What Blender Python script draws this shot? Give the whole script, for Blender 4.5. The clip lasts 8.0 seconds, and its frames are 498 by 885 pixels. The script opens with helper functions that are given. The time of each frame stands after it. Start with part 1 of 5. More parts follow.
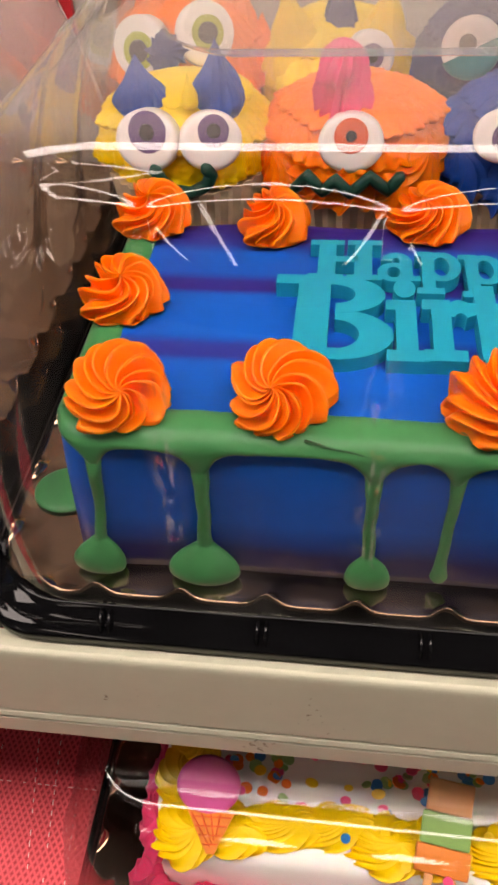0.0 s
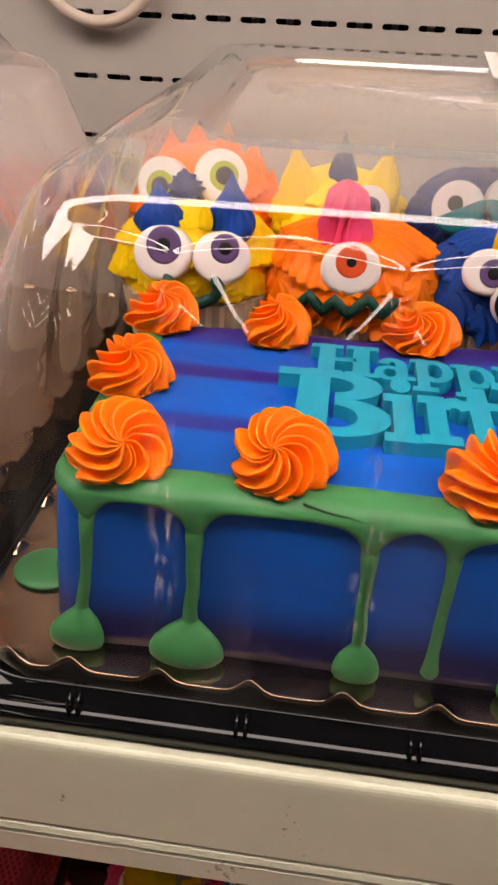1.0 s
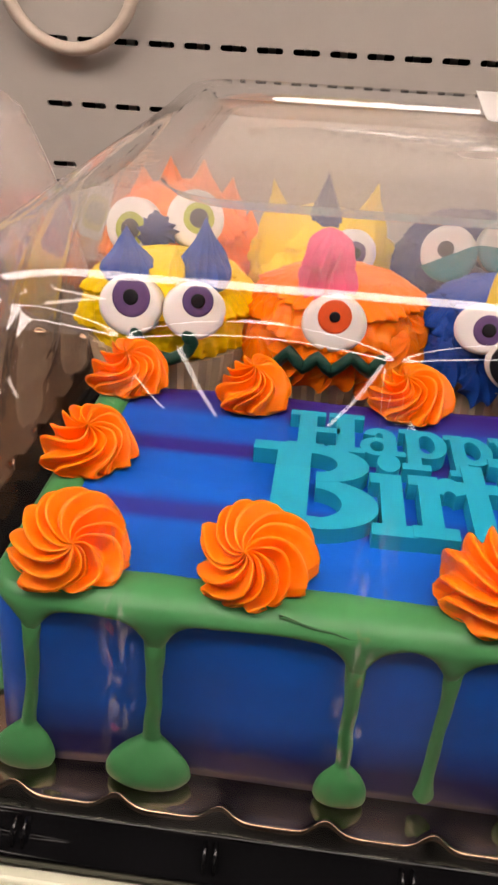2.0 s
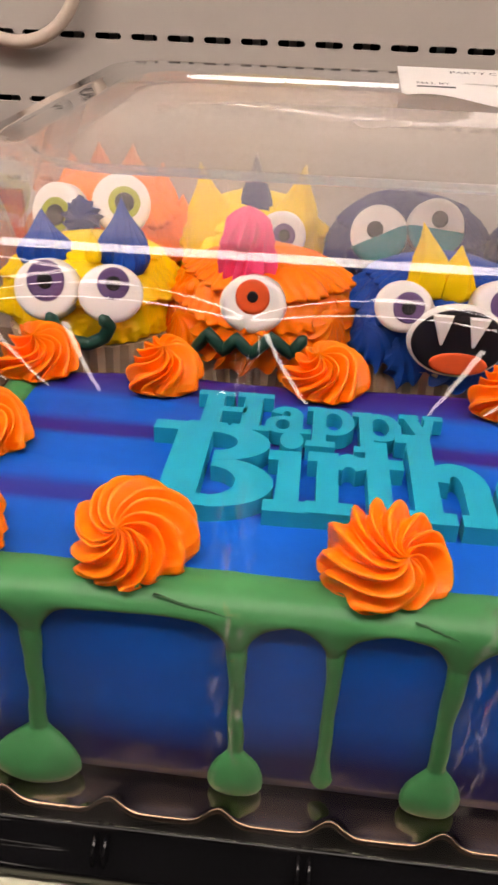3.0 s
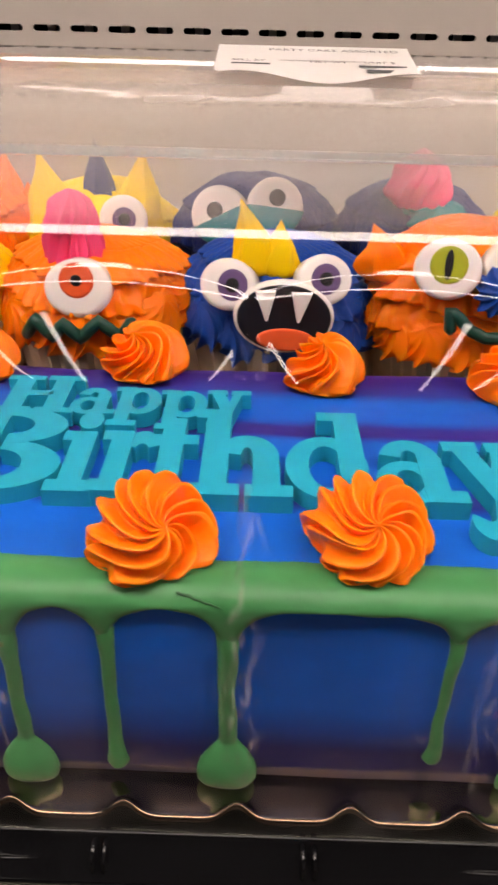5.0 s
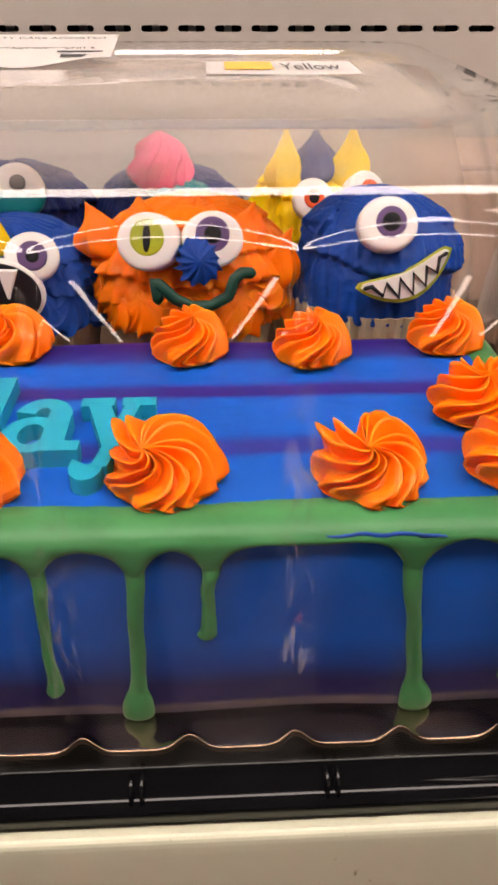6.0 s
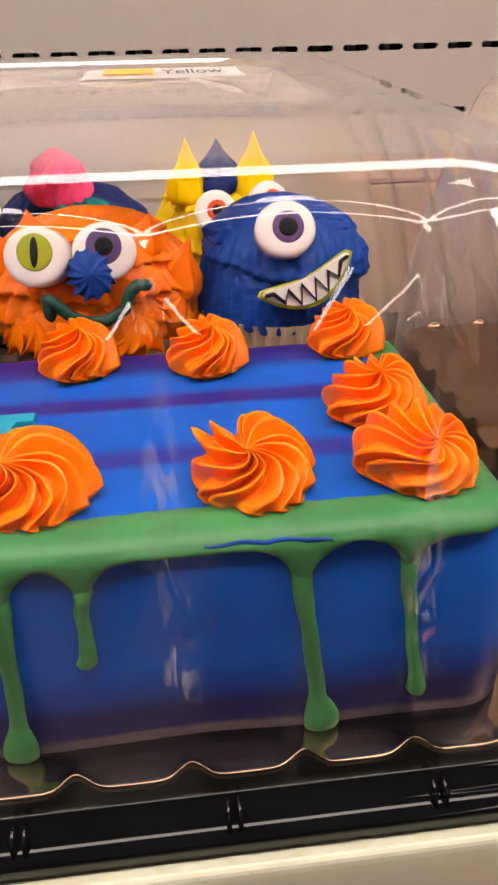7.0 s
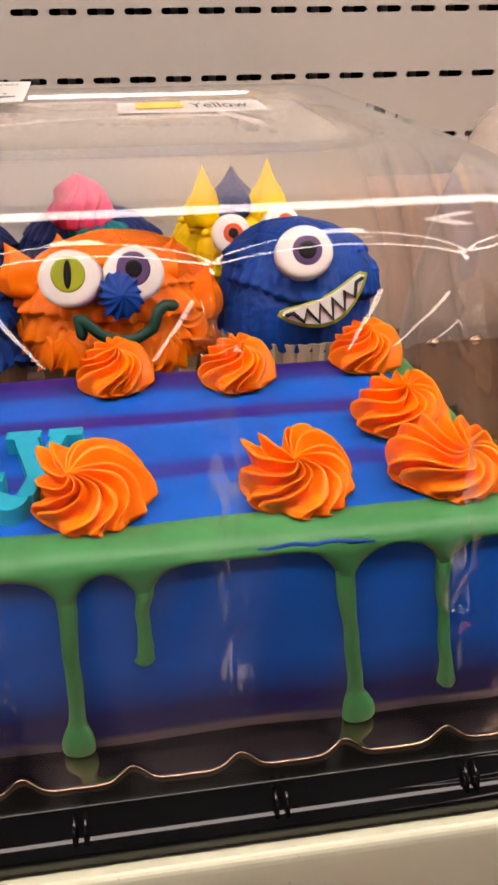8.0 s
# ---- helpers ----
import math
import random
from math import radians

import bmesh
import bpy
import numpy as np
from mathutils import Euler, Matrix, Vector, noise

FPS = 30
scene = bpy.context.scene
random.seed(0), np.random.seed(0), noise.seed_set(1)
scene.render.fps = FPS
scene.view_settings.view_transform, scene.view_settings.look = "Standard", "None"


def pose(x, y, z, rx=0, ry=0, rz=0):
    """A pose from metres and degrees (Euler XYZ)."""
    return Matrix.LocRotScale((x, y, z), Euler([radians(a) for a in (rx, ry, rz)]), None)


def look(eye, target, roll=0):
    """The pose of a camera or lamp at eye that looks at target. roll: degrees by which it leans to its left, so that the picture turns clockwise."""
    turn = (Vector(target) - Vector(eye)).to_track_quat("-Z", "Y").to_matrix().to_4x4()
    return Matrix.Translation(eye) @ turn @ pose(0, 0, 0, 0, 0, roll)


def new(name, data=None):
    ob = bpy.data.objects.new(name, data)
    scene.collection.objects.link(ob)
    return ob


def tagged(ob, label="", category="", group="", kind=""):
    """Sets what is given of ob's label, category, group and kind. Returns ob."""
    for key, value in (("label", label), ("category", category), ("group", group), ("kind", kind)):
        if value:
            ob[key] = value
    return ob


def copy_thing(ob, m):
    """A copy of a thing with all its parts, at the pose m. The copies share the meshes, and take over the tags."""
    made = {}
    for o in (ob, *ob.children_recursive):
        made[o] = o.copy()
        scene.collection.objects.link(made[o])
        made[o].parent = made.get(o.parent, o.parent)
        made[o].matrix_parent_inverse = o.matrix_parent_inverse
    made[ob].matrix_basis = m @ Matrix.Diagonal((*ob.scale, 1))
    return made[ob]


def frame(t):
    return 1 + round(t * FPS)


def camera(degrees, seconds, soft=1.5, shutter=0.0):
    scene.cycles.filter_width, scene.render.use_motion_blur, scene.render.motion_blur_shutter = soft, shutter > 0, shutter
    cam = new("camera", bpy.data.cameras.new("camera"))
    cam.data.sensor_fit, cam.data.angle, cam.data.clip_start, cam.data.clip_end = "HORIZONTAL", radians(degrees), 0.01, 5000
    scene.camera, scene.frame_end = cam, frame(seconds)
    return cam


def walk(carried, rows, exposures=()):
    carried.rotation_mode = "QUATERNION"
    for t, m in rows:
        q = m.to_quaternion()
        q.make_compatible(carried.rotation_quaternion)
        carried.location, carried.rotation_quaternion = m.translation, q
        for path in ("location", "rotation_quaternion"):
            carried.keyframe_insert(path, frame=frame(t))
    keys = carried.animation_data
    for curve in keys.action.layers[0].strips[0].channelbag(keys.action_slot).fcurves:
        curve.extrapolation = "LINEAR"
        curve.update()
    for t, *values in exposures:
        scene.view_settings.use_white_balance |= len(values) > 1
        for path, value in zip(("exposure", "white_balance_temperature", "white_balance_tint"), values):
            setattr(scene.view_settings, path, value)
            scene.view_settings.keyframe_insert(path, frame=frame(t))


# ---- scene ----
cam = camera(36.0, 8.0, soft=2.5, shutter=0.25)
PATH = [
    (0, (-0.08195, -0.12851, 0.19465), (-0.11616, 0.07570, -0.02244), -3.95),
    (0.5, (-0.09545, -0.15147, 0.18760), (-0.12317, 0.07279, -0.00973), -1.04),
    (1, (-0.08746, -0.14998, 0.17208), (-0.11499, 0.10081, 0.00975), 2.38),
    (1.2, (-0.08773, -0.13269, 0.17530), (-0.11454, 0.11844, 0.01339), 1.80),
    (2.3, (-0.08715, -0.11888, 0.17504), (-0.10915, 0.13643, 0.01906), 3.24),
    (2.5, (-0.08171, -0.11858, 0.17261), (-0.10426, 0.13672, 0.01667), 2.84),
    (3, (-0.06147, -0.11492, 0.16698), (-0.08268, 0.14074, 0.01145), 2.14),
    (3.5, (-0.04865, -0.10549, 0.17096), (-0.06565, 0.15060, 0.01563), 1.80),
    (4, (-0.04090, -0.10705, 0.16609), (-0.05239, 0.14941, 0.01085), 1.83),
    (4.2, (-0.03710, -0.10726, 0.16622), (-0.04592, 0.14948, 0.01129), 1.95),
    (5.3, (0.00278, -0.11865, 0.16195), (0.00516, 0.13738, 0.00561), 0.87),
    (5.5, (0.03412, -0.12250, 0.16314), (0.04197, 0.13410, 0.00791), 0.64),
    (6, (0.06230, -0.13102, 0.15907), (0.07535, 0.12545, 0.00397), 0.16),
    (6.5, (0.07947, -0.13667, 0.13519), (0.09931, 0.12339, -0.01306), -0.67),
    (7, (0.08205, -0.12586, 0.14815), (0.11026, 0.13569, 0.00393), -1.32),
    (7.5, (0.07331, -0.13076, 0.14262), (0.10616, 0.13119, 0.00014), -1.15),
    (8, (0.06558, -0.13600, 0.15382), (0.10199, 0.12725, 0.01462), -0.90),
]
walk(cam, [(t, look(eye, target, roll)) for t, eye, target, roll in PATH], exposures=((0.0, -0.22, 6900, 15), (1.0, -0.14, 6900, 15), (3.5, -0.10, 6900, 15), (7.5, 0.05, 6900, 15), (8.0, 0.05, 6900, 15)))

# ---- light: a store ceiling with long rows of strip lights ----
world = bpy.data.worlds.new("world")
scene.world = world
world.use_nodes = True
world.node_tree.nodes["Background"].inputs[0].default_value = (0.9, 0.85, 0.8, 1)
world.node_tree.nodes["Background"].inputs[1].default_value = 0.01
LAMP = 9.2     # ceiling strips
TUBE = 13.8      # panel over the shelves
LAMP_ROWS = (-7.0, -5.6, -4.2, -2.8, -1.4, 1.4, 2.8, 4.2, 5.6, 7.0)
LAMP_RUNS = ((-4.8, -2.1), (1.5, 7.0))
CANOPY = (-0.125, 0.74)
CEIL = 2.3       # ceiling over the shelf
FLOOR = -1.25

# ---- materials ----
def material(name, color, rough=0.5, metal=0.0, vary=0.08, scale=60.0, bump=0.0, bump_scale=400.0, sss=0.0, spec=0.28, coat=0.0, coat_rough=0.15):
    """A surface with colour variation at two scales and fine relief, in real-world size."""
    m = bpy.data.materials.new(name)
    m.use_nodes = True
    nt = m.node_tree
    b = nt.nodes["Principled BSDF"]
    b.inputs["Roughness"].default_value = rough
    b.inputs["Metallic"].default_value = metal
    b.inputs["Specular IOR Level"].default_value = spec
    b.inputs["Coat Weight"].default_value = coat
    b.inputs["Coat Roughness"].default_value = coat_rough
    if sss:
        b.inputs["Subsurface Weight"].default_value = sss
        b.inputs["Subsurface Radius"].default_value = (0.004, 0.002, 0.001)
        b.inputs["Subsurface Scale"].default_value = 0.6
    tc = nt.nodes.new("ShaderNodeTexCoord")
    n1 = nt.nodes.new("ShaderNodeTexNoise")
    n1.inputs["Scale"].default_value = scale
    n1.inputs["Detail"].default_value = 5
    n2 = nt.nodes.new("ShaderNodeTexNoise")
    n2.inputs["Scale"].default_value = scale * 9
    n2.inputs["Detail"].default_value = 3
    nt.links.new(tc.outputs["Object"], n1.inputs["Vector"])
    nt.links.new(tc.outputs["Object"], n2.inputs["Vector"])
    add = nt.nodes.new("ShaderNodeMath")
    add.operation = "MULTIPLY_ADD"
    add.inputs[1].default_value = 0.35
    nt.links.new(n2.outputs["Fac"], add.inputs[0])
    nt.links.new(n1.outputs["Fac"], add.inputs[2])
    ramp = nt.nodes.new("ShaderNodeMapRange")
    ramp.inputs["From Min"].default_value = 0.35
    ramp.inputs["From Max"].default_value = 1.0
    nt.links.new(add.outputs[0], ramp.inputs["Value"])
    mix = nt.nodes.new("ShaderNodeMix")
    mix.data_type = "RGBA"
    mix.inputs["A"].default_value = (*[max(0.0, c * (1 - 2 * vary)) for c in color], 1)
    mix.inputs["B"].default_value = (*[min(1.0, c * (1 + vary)) for c in color], 1)
    nt.links.new(ramp.outputs["Result"], mix.inputs["Factor"])
    nt.links.new(mix.outputs["Result"], b.inputs["Base Color"])
    if bump:
        n3 = nt.nodes.new("ShaderNodeTexNoise")
        n3.inputs["Scale"].default_value = bump_scale
        n3.inputs["Detail"].default_value = 4
        nt.links.new(tc.outputs["Object"], n3.inputs["Vector"])
        bp = nt.nodes.new("ShaderNodeBump")
        bp.inputs["Strength"].default_value = bump
        bp.inputs["Distance"].default_value = 0.001
        nt.links.new(n3.outputs["Fac"], bp.inputs["Height"])
        nt.links.new(bp.outputs["Normal"], b.inputs["Normal"])
    return m


def clear_plastic(name, rough=0.02, tint=(0.97, 0.97, 0.96), gain=1.0, wob=0.12, haze=0.0, painted_gleam=0.0, grain=45, cloud=0.0, rear=0.0, sides=0.0, crease_streak=0.0, haze_color=(0.80, 0.72, 0.68)):
    """Thin clear film: it lets light straight through and reflects by its Fresnel gloss."""
    m = bpy.data.materials.new(name)
    m.use_nodes = True
    nt = m.node_tree
    nt.nodes.remove(nt.nodes["Principled BSDF"])
    out = nt.nodes["Material Output"]
    tr = nt.nodes.new("ShaderNodeBsdfTransparent")
    tr.inputs["Color"].default_value = (*tint, 1)
    gl = nt.nodes.new("ShaderNodeBsdfGlossy")
    gl.inputs["Roughness"].default_value = rough
    fr = nt.nodes.new("ShaderNodeLayerWeight")
    fr.inputs["Blend"].default_value = 0.5
    pw = nt.nodes.new("ShaderNodeMath")
    pw.operation = "POWER"
    pw.inputs[1].default_value = 4.0
    gn = nt.nodes.new("ShaderNodeMath")
    gn.operation = "MULTIPLY_ADD"
    gn.use_clamp = True
    gn.inputs[1].default_value = 0.92 * gain
    gn.inputs[2].default_value = 0.075 * gain
    mix = nt.nodes.new("ShaderNodeMixShader")
    tc = nt.nodes.new("ShaderNodeTexCoord")
    ns = nt.nodes.new("ShaderNodeTexNoise")
    ns.inputs["Scale"].default_value = grain
    ns.inputs["Detail"].default_value = 3
    bp = nt.nodes.new("ShaderNodeBump")
    bp.inputs["Strength"].default_value = wob
    bp.inputs["Distance"].default_value = 0.002
    nt.links.new(tc.outputs["Object"], ns.inputs["Vector"])
    nt.links.new(ns.outputs["Fac"], bp.inputs["Height"])
    nt.links.new(bp.outputs["Normal"], gl.inputs["Normal"])
    nt.links.new(fr.outputs["Facing"], pw.inputs[0])
    nt.links.new(pw.outputs[0], gn.inputs[0])
    nt.links.new(gn.outputs[0], mix.inputs["Fac"])
    nt.links.new(tr.outputs[0], mix.inputs[1])
    nt.links.new(gl.outputs[0], mix.inputs[2])
    # diffuse haze painted over the film, in place of soft reflections
    df = nt.nodes.new("ShaderNodeBsdfDiffuse")
    df.inputs["Color"].default_value = (*haze_color, 1)
    haze_mix = nt.nodes.new("ShaderNodeMixShader")
    haze_mix.inputs["Fac"].default_value = haze
    nt.links.new(mix.outputs[0], haze_mix.inputs[1])
    nt.links.new(df.outputs[0], haze_mix.inputs[2])
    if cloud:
        # broad soft patches of painted haze
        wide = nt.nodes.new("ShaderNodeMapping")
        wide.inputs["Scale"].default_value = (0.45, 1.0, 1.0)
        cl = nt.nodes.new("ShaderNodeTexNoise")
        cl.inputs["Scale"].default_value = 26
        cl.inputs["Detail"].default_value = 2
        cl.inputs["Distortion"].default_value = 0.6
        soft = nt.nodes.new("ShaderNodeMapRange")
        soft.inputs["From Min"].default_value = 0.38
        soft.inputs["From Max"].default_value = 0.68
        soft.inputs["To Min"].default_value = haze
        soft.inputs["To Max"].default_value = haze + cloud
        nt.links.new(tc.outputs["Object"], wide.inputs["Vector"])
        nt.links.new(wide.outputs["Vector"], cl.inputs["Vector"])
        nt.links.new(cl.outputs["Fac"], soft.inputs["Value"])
        nt.links.new(soft.outputs["Result"], haze_mix.inputs["Fac"])
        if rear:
            # more haze painted to the rear, where the panel reflects the wall
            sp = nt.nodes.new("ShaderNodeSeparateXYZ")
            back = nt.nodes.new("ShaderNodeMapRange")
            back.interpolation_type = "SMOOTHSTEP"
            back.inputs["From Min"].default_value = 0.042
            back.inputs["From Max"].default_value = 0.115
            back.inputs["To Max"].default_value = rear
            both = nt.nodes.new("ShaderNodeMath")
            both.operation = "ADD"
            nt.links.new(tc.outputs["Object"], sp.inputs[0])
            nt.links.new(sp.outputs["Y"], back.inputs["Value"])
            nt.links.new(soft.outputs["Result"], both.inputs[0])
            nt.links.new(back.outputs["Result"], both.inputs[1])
            nt.links.new(both.outputs[0], haze_mix.inputs["Fac"])
    if painted_gleam:
        # upright pale patches painted for reflections of the store
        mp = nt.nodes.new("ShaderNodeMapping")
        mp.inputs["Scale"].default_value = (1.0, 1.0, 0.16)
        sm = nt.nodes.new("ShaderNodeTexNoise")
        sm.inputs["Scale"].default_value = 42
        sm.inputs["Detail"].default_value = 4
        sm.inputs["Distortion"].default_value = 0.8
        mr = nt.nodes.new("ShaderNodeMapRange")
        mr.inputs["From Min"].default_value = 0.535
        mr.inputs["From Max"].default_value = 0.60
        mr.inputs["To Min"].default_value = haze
        mr.inputs["To Max"].default_value = haze + painted_gleam
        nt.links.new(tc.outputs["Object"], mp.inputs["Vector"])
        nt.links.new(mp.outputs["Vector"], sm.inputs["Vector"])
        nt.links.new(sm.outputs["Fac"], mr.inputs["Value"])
        # most of it low on the wall
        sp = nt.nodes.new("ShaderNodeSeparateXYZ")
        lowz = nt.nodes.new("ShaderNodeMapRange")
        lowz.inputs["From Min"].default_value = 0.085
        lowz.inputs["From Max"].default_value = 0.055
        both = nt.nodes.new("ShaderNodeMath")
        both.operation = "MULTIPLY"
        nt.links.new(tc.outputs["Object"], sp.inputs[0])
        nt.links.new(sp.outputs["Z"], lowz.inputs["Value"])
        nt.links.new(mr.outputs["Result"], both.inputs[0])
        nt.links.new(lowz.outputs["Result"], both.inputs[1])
        # pale haze painted high on the ends, for their grazing reflections
        out_x = nt.nodes.new("ShaderNodeMath")
        out_x.operation = "ABSOLUTE"
        ends = nt.nodes.new("ShaderNodeMapRange")
        ends.interpolation_type = "SMOOTHSTEP"
        ends.inputs["From Min"].default_value = 0.150
        ends.inputs["From Max"].default_value = 0.172
        ends.inputs["To Max"].default_value = sides
        most = nt.nodes.new("ShaderNodeMath")
        most.operation = "MAXIMUM"
        nt.links.new(sp.outputs["X"], out_x.inputs[0])
        nt.links.new(out_x.outputs[0], ends.inputs["Value"])
        high = nt.nodes.new("ShaderNodeMapRange")
        high.interpolation_type = "SMOOTHSTEP"
        high.inputs["From Min"].default_value = 0.060
        high.inputs["From Max"].default_value = 0.105
        upper = nt.nodes.new("ShaderNodeMath")
        upper.operation = "MULTIPLY"
        nt.links.new(sp.outputs["Z"], high.inputs["Value"])
        nt.links.new(high.outputs["Result"], upper.inputs[0])
        nt.links.new(ends.outputs["Result"], upper.inputs[1])
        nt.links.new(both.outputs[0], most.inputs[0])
        nt.links.new(upper.outputs[0], most.inputs[1])
        # ragged whitened streaks along the creases
        off = nt.nodes.new("ShaderNodeMath")
        off.inputs[1].default_value = 0.1234 + 8 * 0.0506
        nt.links.new(sp.outputs["X"], off.inputs[0])
        crease = nt.nodes.new("ShaderNodeMath")
        crease.operation = "PINGPONG"
        crease.inputs[1].default_value = 0.0253
        nt.links.new(off.outputs[0], crease.inputs[0])
        close = nt.nodes.new("ShaderNodeMapRange")
        close.interpolation_type = "SMOOTHSTEP"
        close.inputs["From Min"].default_value = 0.0055
        close.inputs["From Max"].default_value = 0.0004
        nt.links.new(crease.outputs[0], close.inputs["Value"])
        pull = nt.nodes.new("ShaderNodeMapping")
        pull.inputs["Scale"].default_value = (1.0, 0.0, 0.26)
        pull.inputs["Rotation"].default_value = (0, radians(9), 0)
        rag = nt.nodes.new("ShaderNodeTexNoise")
        rag.inputs["Scale"].default_value = 330
        rag.inputs["Detail"].default_value = 5
        rag.inputs["Distortion"].default_value = 1.2
        nt.links.new(tc.outputs["Object"], pull.inputs["Vector"])
        nt.links.new(pull.outputs["Vector"], rag.inputs["Vector"])
        torn = nt.nodes.new("ShaderNodeMapRange")
        torn.inputs["From Min"].default_value = 0.50
        torn.inputs["From Max"].default_value = 0.66
        torn.inputs["To Max"].default_value = crease_streak
        nt.links.new(rag.outputs["Fac"], torn.inputs["Value"])
        mark = nt.nodes.new("ShaderNodeMath")
        mark.operation = "MULTIPLY"
        low_mark = nt.nodes.new("ShaderNodeMath")
        low_mark.operation = "MULTIPLY"
        every = nt.nodes.new("ShaderNodeMath")
        every.operation = "MAXIMUM"
        nt.links.new(torn.outputs["Result"], mark.inputs[0])
        nt.links.new(close.outputs["Result"], mark.inputs[1])
        nt.links.new(mark.outputs[0], low_mark.inputs[0])
        below = nt.nodes.new("ShaderNodeMapRange")
        below.inputs["From Min"].default_value = 0.096
        below.inputs["From Max"].default_value = 0.076
        nt.links.new(sp.outputs["Z"], below.inputs["Value"])
        nt.links.new(below.outputs["Result"], low_mark.inputs[1])
        foot = nt.nodes.new("ShaderNodeMapRange")
        foot.inputs["From Min"].default_value = 0.012
        foot.inputs["From Max"].default_value = 0.024
        off_foot = nt.nodes.new("ShaderNodeMath")
        off_foot.operation = "MULTIPLY"
        nt.links.new(sp.outputs["Z"], foot.inputs["Value"])
        nt.links.new(low_mark.outputs[0], off_foot.inputs[0])
        nt.links.new(foot.outputs["Result"], off_foot.inputs[1])
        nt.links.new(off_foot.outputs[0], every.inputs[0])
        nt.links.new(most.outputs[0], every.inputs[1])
        # reflected haze is painted along the edge under the top too
        edge = nt.nodes.new("ShaderNodeMapRange")
        edge.inputs["From Min"].default_value = 0.1245
        edge.inputs["From Max"].default_value = 0.1275
        edge.inputs["To Max"].default_value = sides * 0.35
        full = nt.nodes.new("ShaderNodeMath")
        full.operation = "MAXIMUM"
        nt.links.new(sp.outputs["Z"], edge.inputs["Value"])
        nt.links.new(every.outputs[0], full.inputs[0])
        nt.links.new(edge.outputs["Result"], full.inputs[1])
        # the same diffuse mix rises towards the back wall
        hind = nt.nodes.new("ShaderNodeMapRange")
        hind.inputs["From Min"].default_value = 0.205
        hind.inputs["From Max"].default_value = 0.235
        hind.inputs["To Max"].default_value = sides * 2
        whole = nt.nodes.new("ShaderNodeMath")
        whole.operation = "MAXIMUM"
        nt.links.new(sp.outputs["Y"], hind.inputs["Value"])
        nt.links.new(full.outputs[0], whole.inputs[0])
        nt.links.new(hind.outputs["Result"], whole.inputs[1])
        nt.links.new(whole.outputs[0], haze_mix.inputs["Fac"])
    nt.links.new(haze_mix.outputs[0] if haze or painted_gleam else mix.outputs[0], out.inputs["Surface"])
    return m


def emitter(name, color, strength):
    m = bpy.data.materials.new(name)
    m.use_nodes = True
    b = m.node_tree.nodes["Principled BSDF"]
    b.inputs["Base Color"].default_value = (0.8, 0.8, 0.8, 1)
    b.inputs["Emission Color"].default_value = (*color, 1)
    b.inputs["Emission Strength"].default_value = strength
    return m


